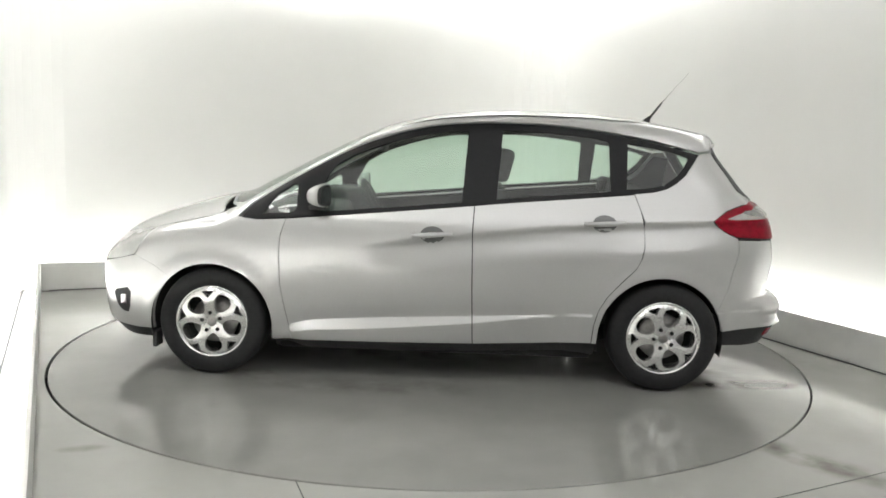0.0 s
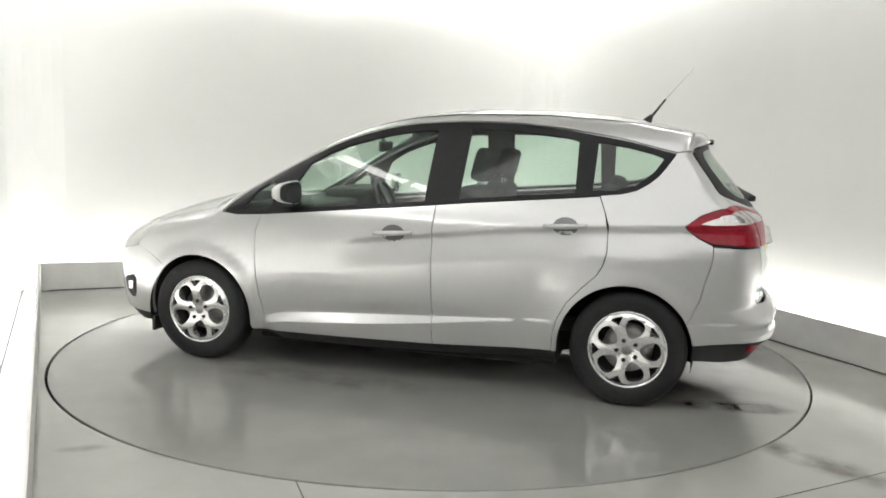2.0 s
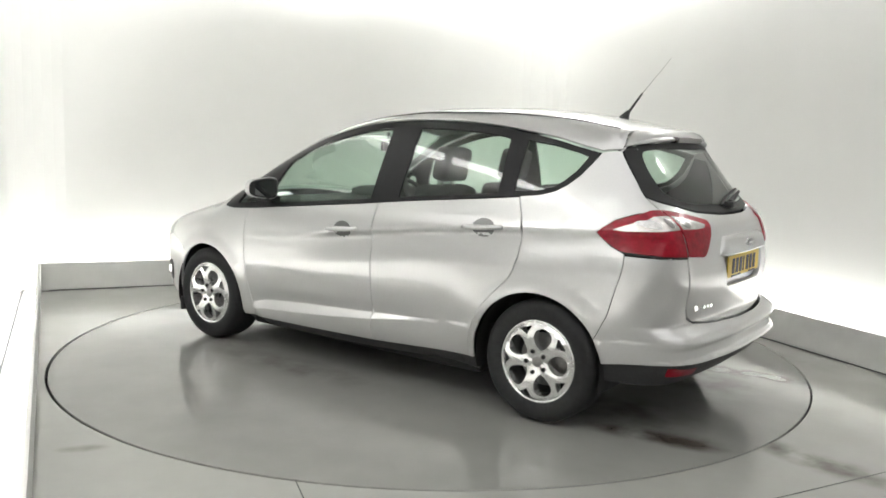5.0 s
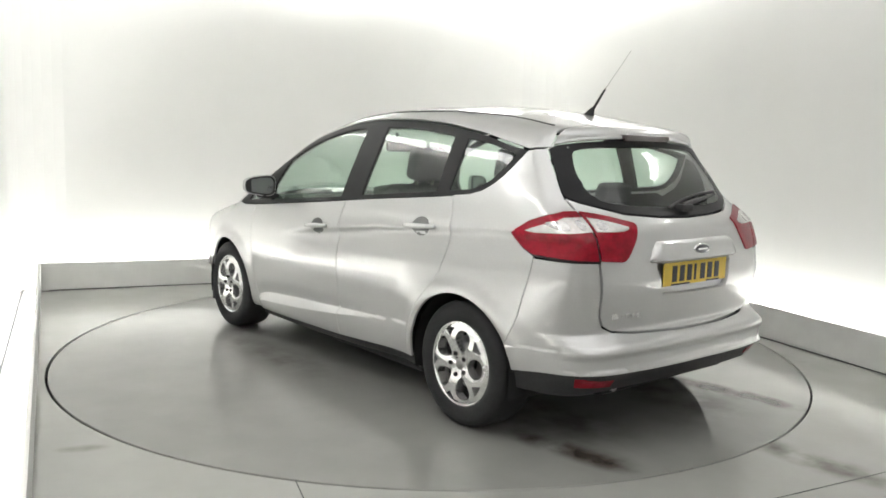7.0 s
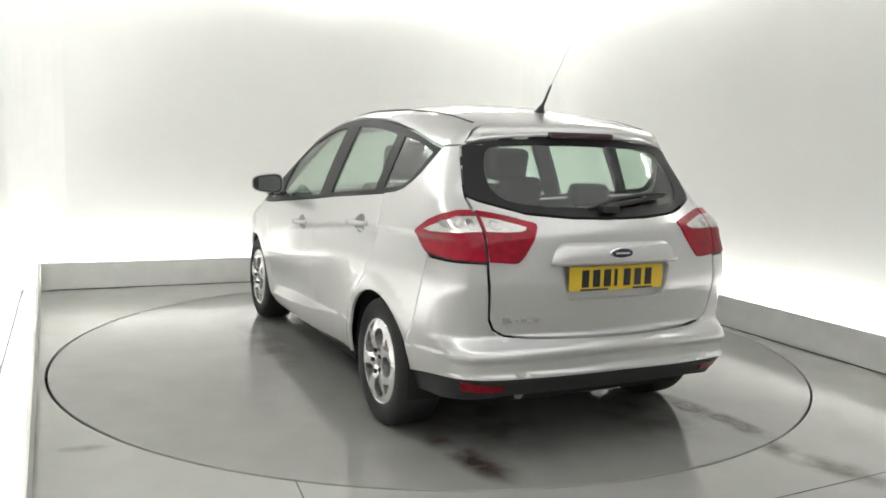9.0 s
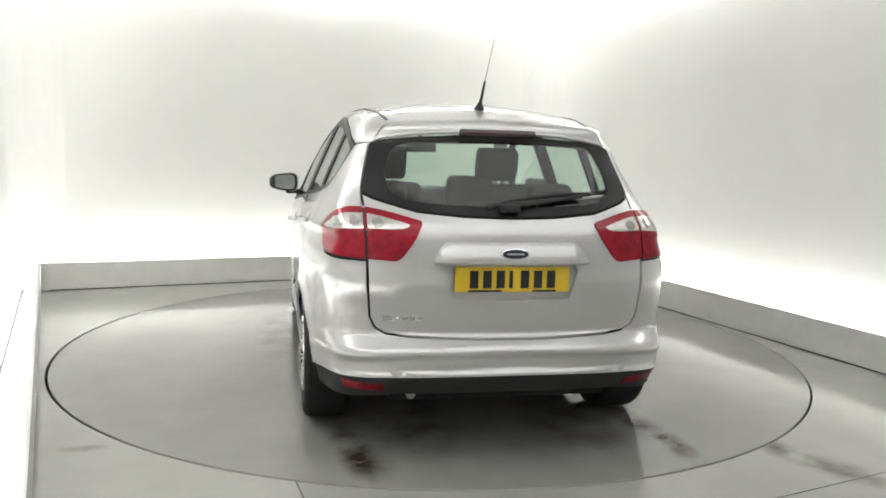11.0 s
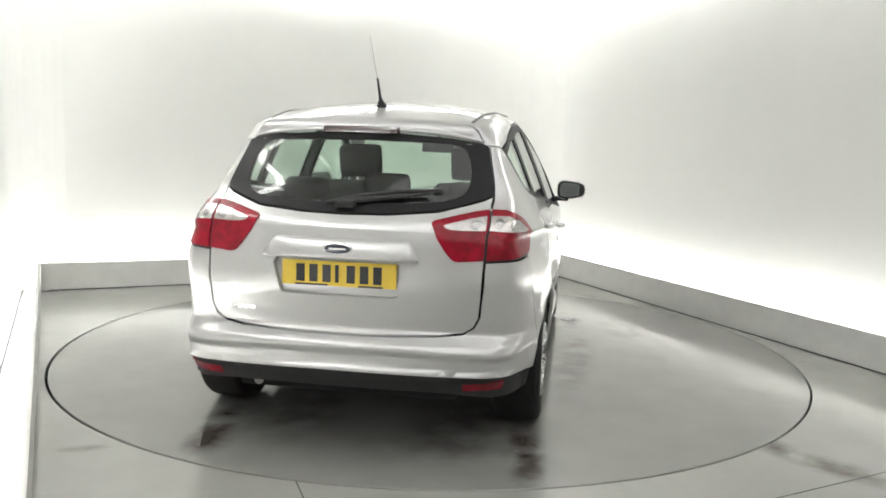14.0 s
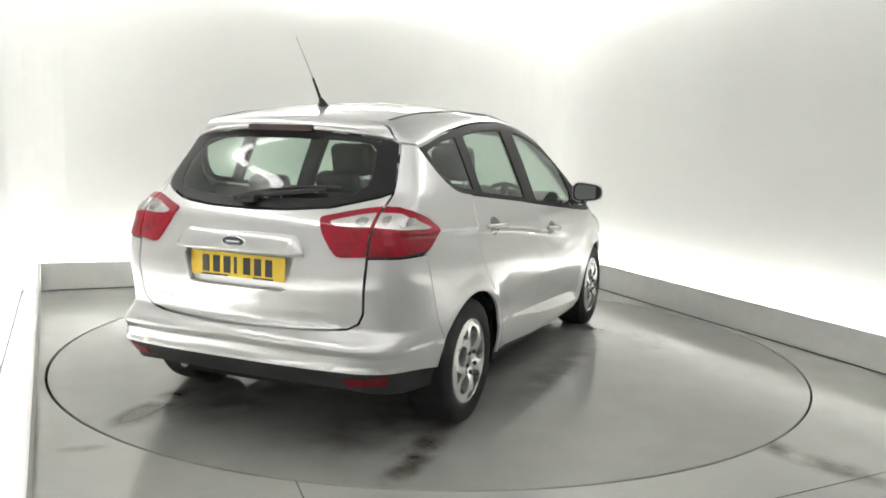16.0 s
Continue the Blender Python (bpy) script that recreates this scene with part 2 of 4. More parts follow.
# walls: a white sheet that turns the room's corners in a small curve
def wall_sheet(u0, u1, v0, v1, radius):
    """The wall's line in plan, with rounded corners."""
    path = [(u0, v0)]
    for k in range(9):
        a = math.pi - k * math.pi / 16
        path.append((u0 + radius + radius * math.cos(a), v1 - radius + radius * math.sin(a)))
    for k in range(9):
        a = math.pi / 2 - k * math.pi / 16
        path.append((u1 - radius + radius * math.cos(a), v1 - radius + radius * math.sin(a)))
    path.append((u1, v0))
    return path


WU, WV = U + GAP, V_FAR + GAP


def wall_from(path, z0, z1, thick=0.06):
    bm = bmesh.new()
    cols = []
    n = len(path)
    for i, (x, y) in enumerate(path):
        d = Vector(path[min(i + 1, n - 1)]) - Vector(path[max(i - 1, 0)])
        nx, ny = -d.y / d.length, d.x / d.length
        cols.append([bm.verts.new(c) for c in ((x, y, z0), (x, y, z1), (x + nx * thick, y + ny * thick, z1), (x + nx * thick, y + ny * thick, z0))])
    for a, b in zip(cols, cols[1:]):
        for k in range(4):
            bm.faces.new((a[k], a[(k + 1) % 4], b[(k + 1) % 4], b[k]))
    bm.faces.new(cols[0])
    bm.faces.new(cols[-1][::-1])
    bmesh.ops.recalc_face_normals(bm, faces=bm.faces)
    return bm


full = wall_sheet(-WU, WU, V_NEAR, WV, 0.45)
wall = part("wall_north", wall_from(full, 0.0, CEIL), WALL_WHITE)
tagged(placed(wall), "smooth off-white studio backdrop wall with curved corners", "wall", kind="structure")
wall_s = part("wall_south", box((-WU - 0.06, V_NEAR - 0.08, 0), (WU + 0.06, V_NEAR, CEIL)), BOARD_GREY)
tagged(placed(wall_s), "plain pale grey end wall of the studio", "wall", kind="structure")
ceiling = part("ceiling", box((-WU - 0.1, V_NEAR - 0.1, CEIL), (WU + 0.1, WV + 0.1, CEIL + 0.06)), WALL_WHITE)
tagged(placed(ceiling), "plain white studio ceiling", "ceiling", kind="structure")


def kick_board(name, lo, hi, label):
    ob = part(name, box(lo, hi, 0.004), BOARD_WHITE)
    return tagged(placed(ob), label, "kick board", group="kick boards round the turntable")


BH = 0.245
kick_board("kick_board", (-U - 0.04, V_FAR, 0), (U + 0.035, V_FAR + 0.018, BH), "low white kick board along the far wall")


def slanted_board(u_far, u_near, out, label):
    """A long side board that closes in a little towards the near end."""
    a, b, t = (u_far, V_FAR + 0.018), (u_near, -4.6), 0.018 * out
    ob = part("kick_board", prism([a, b, (b[0] + t, b[1]), (a[0] + t, a[1])], 0.0, BH), BOARD_WHITE)
    return tagged(placed(ob), label, "kick board", group="kick boards round the turntable")


slanted_board(2.54, 2.46, 1, "low white kick board hiding a lit trough")
slanted_board(-2.545, -2.405, -1, "low white kick board beside a bright lit trough")


def tube(name, lo, hi, mat, label):
    """A batten lamp: a housing with a glowing diffuser on its lit side."""
    lamp = new(name)
    tagged(lamp, label, "tube light")
    top = lo[2] > 1
    mid = hi[2] - 0.012 if top else lo[2] + 0.012
    part("diffuser", box(lo, (hi[0], hi[1], mid) if top else hi, 0.006), mat, lamp)
    if top:
        part("housing", box((lo[0] - 0.004, lo[1] - 0.004, mid + 0.001), (hi[0] + 0.004, hi[1] + 0.004, hi[2]), 0.002), BOARD_WHITE, lamp)
    else:
        part("housing", box((lo[0] - 0.004, lo[1] - 0.004, lo[2] - 0.012), (hi[0] + 0.004, hi[1] + 0.004, lo[2] - 0.001), 0.002), BOARD_WHITE, lamp)
    lamp.matrix_world = ROOM
    return lamp


LOW = "white tube light in the trough behind the board"
HIGH = "white tube light under the ceiling edge, in rows partly added as fill"
for k in range(3):
    a = -2.35 + k * 1.6
    tagged(tube("tube_light", (a, V_FAR + 0.05, 0.02), (a + 1.5, V_FAR + 0.10, 0.07), TUBE_MAT, LOW), group="trough lights")
for k in range(5):
    a = -4.5 + k * 1.45
    tagged(tube("tube_light", (U + 0.10, a, 0.02), (U + 0.15, a + 1.38, 0.07), TUBE_MAT, LOW), group="trough lights")
    tagged(tube("tube_light", (-U - 0.14, a, 0.02), (-U - 0.09, a + 1.38, 0.07), TUBE_LEFT_MAT, LOW), group="trough lights")
ZT = 2.98
for k in range(3):
    a = -2.4 + k * 1.62
    tagged(tube("tube_light", (a, WV - 0.14, ZT), (a + 1.5, WV - 0.04, ZT + 0.06), TUBE_TOP_MAT, HIGH), group="ceiling edge lights")
for k in range(5):
    a = -4.73 + k * 1.5
    if a > -2:
        tagged(tube("tube_light", (WU - 0.14, a, ZT), (WU - 0.04, a + 1.4, ZT + 0.06), TUBE_TOP_MAT, HIGH), group="ceiling edge lights")
    # the left wall's tubes are unseen fill, added to brighten the car's side
    if a > -4:
        tagged(tube("tube_light", (-WU + 0.04, a, ZT), (-WU + 0.14, a + 1.4, ZT + 0.06), TUBE_TOP_MAT, HIGH), group="ceiling edge lights")
# unseen light box, added as fill above the near half of the room
light_box = new("ceiling_fill_box")
tagged(light_box, "large white light box added out of view on the ceiling as fill", "ceiling light")
BX0, BX1, BY0, BY1, BZ = -2.4, 1.6, -5.8, -2.0, CEIL - 0.06
part("diffuser", box((BX0, BY0, BZ), (BX1, BY1, BZ + 0.015)), BOX_MAT, light_box)
for lo, hi in (((BX0 - 0.04, BY0 - 0.04), (BX0, BY1 + 0.04)), ((BX1, BY0 - 0.04), (BX1 + 0.04, BY1 + 0.04)), ((BX0, BY0 - 0.04), (BX1, BY0)), ((BX0, BY1), (BX1, BY1 + 0.04))):
    part("frame", box((*lo, BZ - 0.005), (*hi, CEIL - 0.002)), BOARD_WHITE, light_box)
light_box.matrix_world = ROOM

joint = part("trim", box((-2.698, -4.6, 0.0), (-2.684, WV - 0.10, 0.004)), DARK)
tagged(placed(joint), "thin dark joint in the trough beside the wall", "trim", kind="structure")
foot = part("trim", box((-U + 0.02, V_FAR - 0.006, 0.0005), (U + 0.02, V_FAR - 0.001, 0.007)), LINE_DARK)
tagged(placed(foot), "thin dark shadow gap under the far kick board", "trim", kind="structure")
foot = part("trim", prism([(2.537, V_FAR - 0.01), (2.531, V_FAR - 0.01), (2.451, -4.6), (2.457, -4.6)], 0.0005, 0.007), LINE_DARK)
tagged(placed(foot), "thin dark shadow gap under the side kick board", "trim", kind="structure")


def floor_joint(a, b, wide):
    """A thin dark joint in the floor between two places."""
    a, b = Vector((*a, 0)), Vector((*b, 0))
    n = Vector((-(b - a).y, (b - a).x, 0)).normalized() * wide / 2
    ob = part("trim", prism([tuple((a + n)[:2]), tuple((a - n)[:2]), tuple((b - n)[:2]), tuple((b + n)[:2])], 0.0005, 0.0015), LINE_DARK)
    return tagged(ob, "thin dark joint in the painted floor", "trim", kind="structure")


floor_joint((-0.545, -2.395), (-0.42, -2.74), 0.005)
floor_joint((1.434, -2.436), (2.35, -1.98), 0.006)
floor_joint((1.434, -2.436), (1.0, -2.66), 0.006)

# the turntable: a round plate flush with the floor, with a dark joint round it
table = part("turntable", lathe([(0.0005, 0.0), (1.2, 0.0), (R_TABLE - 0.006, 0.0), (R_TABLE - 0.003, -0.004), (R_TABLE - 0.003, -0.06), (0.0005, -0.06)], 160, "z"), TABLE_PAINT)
tagged(table, "grey painted round turntable, wet and stained, car's shade painted in, flush with floor", "turntable")

from mathutils import geometry

# ---------------------------------------------------------------- the car's surface
# Car space: x to the front, y to the left, z up, origin between the axles on the ground.


def spline(xs, ys):
    """A smooth curve through (xs, ys), xs rising."""
    xs, ys = np.array(xs, float), np.array(ys, float)
    d = np.diff(ys) / np.diff(xs)
    m = np.empty_like(ys)
    m[0], m[-1] = d[0], d[-1]
    m[1:-1] = np.where(d[1:] * d[:-1] > 0, 2 * d[1:] * d[:-1] / np.where(np.abs(d[1:] + d[:-1]) < 1e-9, 1, d[1:] + d[:-1]), 0)

    def f(x):
        x = np.asarray(x, float)
        i = np.clip(np.searchsorted(xs, x) - 1, 0, len(xs) - 2)
        h = xs[i + 1] - xs[i]
        t = (x - xs[i]) / h
        tc = np.clip(t, 0, 1)
        y = ((1 + 2 * tc) * (1 - tc) ** 2 * ys[i] + tc * (1 - tc) ** 2 * h * m[i] + tc ** 2 * (3 - 2 * tc) * ys[i + 1] + tc ** 2 * (tc - 1) * h * m[i + 1])
        return y + np.where(t < 0, t * h * m[0], 0) + np.where(t > 1, (t - 1) * h * m[-1], 0)

    return f


width_at = spline([0.05, 0.20, 0.26, 0.36, 0.47, 0.62, 0.76, 0.87, 0.95, 1.03, 1.20, 1.40, 1.53, 1.65],
                  [0.62, 0.815, 0.855, 0.877, 0.89, 0.902, 0.904, 0.897, 0.880, 0.845, 0.780, 0.695, 0.635, 0.575])
taper = spline([-2.3, -2.1, -1.95, -1.80, -1.6, -1.324, -0.9, 0.0, 0.9, 1.324, 1.7, 1.9, 2.05, 2.25],
               [0.74, 0.815, 0.865, 0.905, 0.942, 0.97, 0.99, 1.0, 0.997, 0.985, 0.935, 0.875, 0.80, 0.66])
roof_line = spline([-2.3, -1.78, -1.5, -1.165, -0.788, -0.411, -0.034, 0.345, 0.726, 1.10, 1.30, 1.42, 1.60, 1.80, 2.0, 2.12, 2.3],
                   [1.33, 1.482, 1.546, 1.602, 1.631, 1.633, 1.605, 1.524, 1.356, 1.158, 1.055, 1.028, 0.982, 0.920, 0.838, 0.755, 0.55])
tail_line = spline([0.10, 0.22, 0.31, 0.352, 0.372, 0.392, 0.412, 0.45, 0.485, 0.506, 0.535, 0.57, 0.66, 0.776, 0.790, 0.85, 0.95, 1.03, 1.075, 1.12, 1.25, 1.40, 1.435, 1.462, 1.60],
                   [-1.95, -2.06, -2.125, -2.155, -2.186, -2.190, -2.172, -2.172, -2.190, -2.180, -2.135, -2.094, -2.104, -2.1195, -2.1195, -2.110, -2.095, -2.075, -2.035, -1.99, -1.885, -1.760, -1.742, -1.745, -1.745])
tail_bow = spline([0.2, 0.5, 0.9, 1.05, 1.2, 1.45, 1.6], [0.22, 0.24, 0.24, 0.30, 0.45, 0.42, 0.36])
nose_line = spline([0.10, 0.17, 0.30, 0.50, 0.65, 0.75, 0.85, 1.0], [2.0, 2.06, 2.17, 2.20, 2.19, 2.15, 2.06, 1.9])
crease_line = spline([-2.2, -1.6, -0.727, -0.2, 0.45, 1.2], [1.02, 1.008, 0.958, 0.900, 0.815, 0.70])
blade_line = spline([-1.1, -0.75, -0.2, 0.70, 0.80, 0.90], [0.455, 0.438, 0.408, 0.352, 0.335, 0.297])
blade_height = spline([-1.2, -0.74, -0.2, 0.45, 0.80, 0.90], [0.0, 0.004, 0.036, 0.056, 0.050, 0.01])
ARCHES = ((1.328, 0.305, 0.362), (-1.302, 0.310, 0.362))


def step(x, a, b):
    t = np.clip((x - a) / (b - a), 0, 1)
    return t * t * (3 - 2 * t)


def side_width(x, z):
    w = width_at(z) * (1 + (taper(x) - 1) * (1 + 0.25 * step(z, 1.0, 1.3) * step(-x, 0.4, 1.4) + 0.85 * step(z, 1.15, 1.4) * step(-x, 1.35, 1.75)))
    # shoulder crease: the panel steps in below it and swells out again
    d = crease_line(x) - z
    fade = step(0.55 - x, 0.0, 0.5)
    w = w - 0.021 * fade * step(d, -0.001, 0.042) * (1 - step(d, 0.05, 0.20))
    # blade above the sill: a narrow face that looks upwards, fading out towards the rear
    up, h = blade_line(x), np.maximum(blade_height(x), 0.004)
    d = up - z
    fade = step(0.93 - x, 0.0, 0.16)
    ramp = np.clip(d / h, 0, 1)
    w = w + 0.75 * h * fade * (ramp - 0.35 * (1 - step(-d, 0.0, 0.12)) * step(d + 0.12, 0.0, 0.12) * (1 - ramp))
    # lips round the wheel openings
    for ax, az, r in ARCHES:
        q = np.hypot(x - ax, z - az)
        w = w + 0.014 * (1 - step(q, r + 0.015, r + 0.10)) * step(q, r - 0.1, r)
        if ax < 0:
            w = w + 0.014 * (1 - step(q, r + 0.06, r + 0.26))
    return w


def smooth_max(a, b, k):
    h = np.maximum(k - np.abs(a - b), 0)
    return np.maximum(a, b) + h * h / (4 * k)


def shell(p):
    """Below zero inside the car's outer skin."""
    x, y, z = p[..., 0], np.abs(p[..., 1]), p[..., 2]
    side = y - side_width(x, z)
    top = (z - roof_line(x) + (0.165 + 0.03 * step(x, 0.3, 1.0) - 0.037 * step(-x, 0.95, 1.45)) * y * y) * 0.9
    rise = 0.030 * np.maximum(0, 1 - (y / 0.74) ** 2) * (1 - step(z, 0.52, 0.62))
    tail = tail_line(z - rise) + 0.05 + tail_bow(z) * y ** 2.6 - x
    nose = x - nose_line(z) + 0.34 * y ** 2.2
    f = smooth_max(side, top, 0.07)
    f = smooth_max(f, tail, 0.05 + 0.07 * step(1.0 - z, 0.0, 0.3))
    return smooth_max(f, nose, 0.12)


def skin(origins, ways, reach=2.6):
    """Where the rays first meet the skin, and the outward normals there."""
    o, d = np.array(origins, float), np.array(ways, float)
    lo = np.zeros(len(o))
    found = np.zeros(len(o), bool)
    hi = np.full(len(o), reach)
    for s in np.linspace(0, reach, 86):
        inside = shell(o + d * s) < 0
        hit = inside & ~found
        hi[hit] = s
        found |= inside
        lo[~found] = s
    for _ in range(22):
        mid = (lo + hi) / 2
        inside = shell(o + d * mid[:, None]) < 0
        hi = np.where(inside, mid, hi)
        lo = np.where(inside, lo, mid)
    p = o + d * hi[:, None]
    e = 3.5e-3
    n = np.stack([shell(p + np.eye(3)[k] * e) - shell(p - np.eye(3)[k] * e) for k in range(3)], 1)
    return p, n / np.linalg.norm(n, axis=1, keepdims=True)


AXIS_X = -0.6


def cast(view, q):
    """Rays of a view ('s' side: x, z; 'r' rear: y, z; 'f' front: y, z; 't' top: x, y; 'c' round the tail: arc, z) through the points q."""
    q = np.atleast_2d(np.array(q, float))
    a, b = q[:, 0], q[:, 1]
    zero, one = np.zeros(len(q)), np.ones(len(q))
    if view == "s":
        return np.stack([a, 1.6 * one, b], 1), np.stack([zero, -one, zero], 1)
    if view == "r":
        return np.stack([-2.6 * one, a, b], 1), np.stack([one, zero, zero], 1)
    if view == "f":
        return np.stack([2.6 * one, a, b], 1), np.stack([-one, zero, zero], 1)
    if view == "t":
        return np.stack([a, b, 2.0 * one], 1), np.stack([zero, zero, -one], 1)
    if view == "o":
        k = math.sqrt(0.5)
        return np.stack([(b - 2.6) * k, a, (b + 2.6) * k], 1) + np.array([-0.3, 0, 0.3]), np.stack([k * one, zero, -k * one], 1)
    c, s = np.cos(a), np.sin(a)
    return np.stack([AXIS_X - 2.2 * c, 2.2 * s, b], 1), np.stack([c, -s, zero], 1)


def into(view, p):
    """The coordinates of places in a view."""
    if view == "s":
        return p[:, [0, 2]]
    if view in "rf":
        return p[:, [1, 2]]
    if view == "t":
        return p[:, :2]
    if view == "o":
        return np.stack([p[:, 1], (p[:, 0] + p[:, 2]) * math.sqrt(0.5)], 1)
    return np.stack([np.arctan2(p[:, 1], AXIS_X - p[:, 0]), p[:, 2]], 1)


def outline_in(view, pts):
    """Corner points, each (view, a, b), carried over into one view."""
    out = np.zeros((len(pts), 2))
    for w in "srftco":
        ids = [i for i, p in enumerate(pts) if p[0] == w]
        if not ids:
            continue
        q = np.array([pts[i][1:] for i in ids], float)
        out[ids] = q if w == view else into(view, skin(*cast(w, q))[0])
    return out


def dense(poly, gap, closed=True):
    """A closed outline with points at most gap apart."""
    out = []
    n = len(poly)
    for i in range(n):
        a, b = poly[i], poly[(i + 1) % n]
        k = max(1, int(np.ceil(np.linalg.norm(b - a) / gap)))
        out += [a + (b - a) * j / k for j in range(k)]
    return np.array(out)


def rounded(poly, rounds=2):
    """Corner cutting."""
    for _ in range(rounds):
        nxt = np.roll(poly, -1, 0)
        poly = np.stack([0.8 * poly + 0.2 * nxt, 0.2 * poly + 0.8 * nxt], 1).reshape(-1, 2)
    return poly


def area(poly):
    x, y = poly[:, 0], poly[:, 1]
    return 0.5 * np.sum(x * np.roll(y, -1) - y * np.roll(x, -1))


def inset(poly, d):
    if d == 0:
        return poly
    if area(poly) < 0:
        poly = poly[::-1]
    a = poly - np.roll(poly, 1, 0)
    b = np.roll(poly, -1, 0) - poly
    na = np.stack([-a[:, 1], a[:, 0]], 1) / np.maximum(np.linalg.norm(a, axis=1, keepdims=True), 1e-9)
    nb = np.stack([-b[:, 1], b[:, 0]], 1) / np.maximum(np.linalg.norm(b, axis=1, keepdims=True), 1e-9)
    n = na + nb
    n /= np.maximum(np.linalg.norm(n, axis=1, keepdims=True), 1e-9)
    return poly + n * d / np.clip((n * na).sum(1, keepdims=True), 0.5, 1)


def within(q, poly):
    x, y = q[:, 0][:, None], q[:, 1][:, None]
    x0, y0 = poly[:, 0][None], poly[:, 1][None]
    x1, y1 = np.roll(poly[:, 0], -1)[None], np.roll(poly[:, 1], -1)[None]
    c = ((y0 > y) != (y1 > y)) & (x < (x1 - x0) * (y - y0) / np.where(y1 == y0, 1e-12, y1 - y0) + x0)
    return c.sum(1) % 2 == 1


def fill(outer, holes, grid, lines=()):
    """Triangles that fill an outline with holes, on a regular grid of inner points."""
    loops = [outer, *holes]
    pts, edges = [], []
    for lp in loops:
        s = len(pts)
        pts += [Vector(p) for p in lp]
        edges += [(s + i, s + (i + 1) % len(lp)) for i in range(len(lp))]
    allb = np.concatenate(loops)
    kept = [np.zeros((0, 2))]
    for ln in lines:
        ok = within(ln, outer) & (np.min(np.linalg.norm(ln[:, None] - allb[None], axis=2), axis=1) > 0.007)
        prev = None
        for p, k in zip(ln, ok):
            if k:
                pts.append(Vector(p))
                if prev is not None:
                    edges.append((prev, len(pts) - 1))
                prev = len(pts) - 1
            else:
                prev = None
        kept.append(ln[ok])
    kept = np.concatenate(kept)
    lo, hi = outer.min(0), outer.max(0)
    gx, gy = np.meshgrid(np.arange(lo[0], hi[0], grid[0]), np.arange(lo[1], hi[1], grid[1]))
    g = np.stack([gx.ravel(), gy.ravel()], 1)
    keep = within(g, outer)
    for h in holes:
        keep &= ~within(g, h)
    allb = np.concatenate([allb, kept])
    scale = np.array(grid)
    if keep.any():
        d = np.min(np.linalg.norm((g[:, None] - allb[None]) / scale, axis=2), axis=1)
        keep &= d > 0.45
    pts += [Vector(p) for p in g[keep]]
    v, _, faces, *_ = geometry.delaunay_2d_cdt(pts, edges, [], 0, 1e-7)
    v = np.array([tuple(p) for p in v])
    tri = np.array([(f[0], f[i], f[i + 1]) for f in faces for i in range(1, len(f) - 1)])
    c = v[tri].mean(1)
    ok = within(c, outer)
    for h in holes:
        ok &= ~within(c, h)
    return v, tri[ok]


def panel_data(view, pts, off=0.0, gap=0.003, depth=0.016, holes=(), step_=0.035, soft=0, hole_soft=0, raw=False, fine=0.025, lines=()):
    """Vertices, faces and normals of a skin panel: its outline lies on the skin, its edges turn inwards."""
    k = 0.9 if view == "c" else 1.0
    sc = np.array([1 / k, 1.0])
    outer = np.array(pts) if raw else outline_in(view, pts)
    outer = outer / sc
    if soft:
        outer = rounded(outer, soft)
    outer = inset(dense(outer, fine), gap)
    hs = []
    for h in holes:
        hh = (np.array(h) if raw else outline_in(view, h)) / sc
        if hole_soft:
            hh = rounded(hh, hole_soft)
        hs.append(inset(dense(hh, 0.025), -gap))
    v, tri = fill(outer, hs, step_ if isinstance(step_, tuple) else (step_, step_), [outline_in(view, ln) / sc for ln in lines])
    p, n = skin(*cast(view, v * sc))
    p = p + n * off
    # faces look outwards
    fn = np.cross(p[tri[:, 1]] - p[tri[:, 0]], p[tri[:, 2]] - p[tri[:, 0]])
    # the filler winds all its faces alike, so one vote serves them all
    wound = np.cross(v[tri[:, 1]] - v[tri[:, 0]], v[tri[:, 2]] - v[tri[:, 0]])
    tri = np.where((wound < 0)[:, None], tri[:, ::-1], tri)
    fn = np.cross(p[tri[:, 1]] - p[tri[:, 0]], p[tri[:, 2]] - p[tri[:, 0]])
    if ((fn * n[tri[:, 0]]).sum(1) < 0).mean() > 0.5:
        tri = tri[:, ::-1]
    verts, norms, faces = list(p), list(n), [tuple(t) for t in tri]
    count = {}
    for t in faces:
        for a, b in ((t[0], t[1]), (t[1], t[2]), (t[2], t[0])):
            count[(a, b)] = 1
    rim, mid = {}, p.mean(0)
    for a, b in list(count):
        if (b, a) in count:
            continue
        e = p[b] - p[a]
        o = np.cross(e, n[a])
        o /= max(np.linalg.norm(o), 1e-9)
        ids = []
        for q in (a, b):
            ids += [len(verts), len(verts) + 1]
            verts += [p[q], p[q] - n[q] * depth]
            norms += [o * 0.8 + n[q] * 0.5, o]
        faces.append((ids[0], ids[1], ids[3], ids[2]))
    return verts, faces, norms


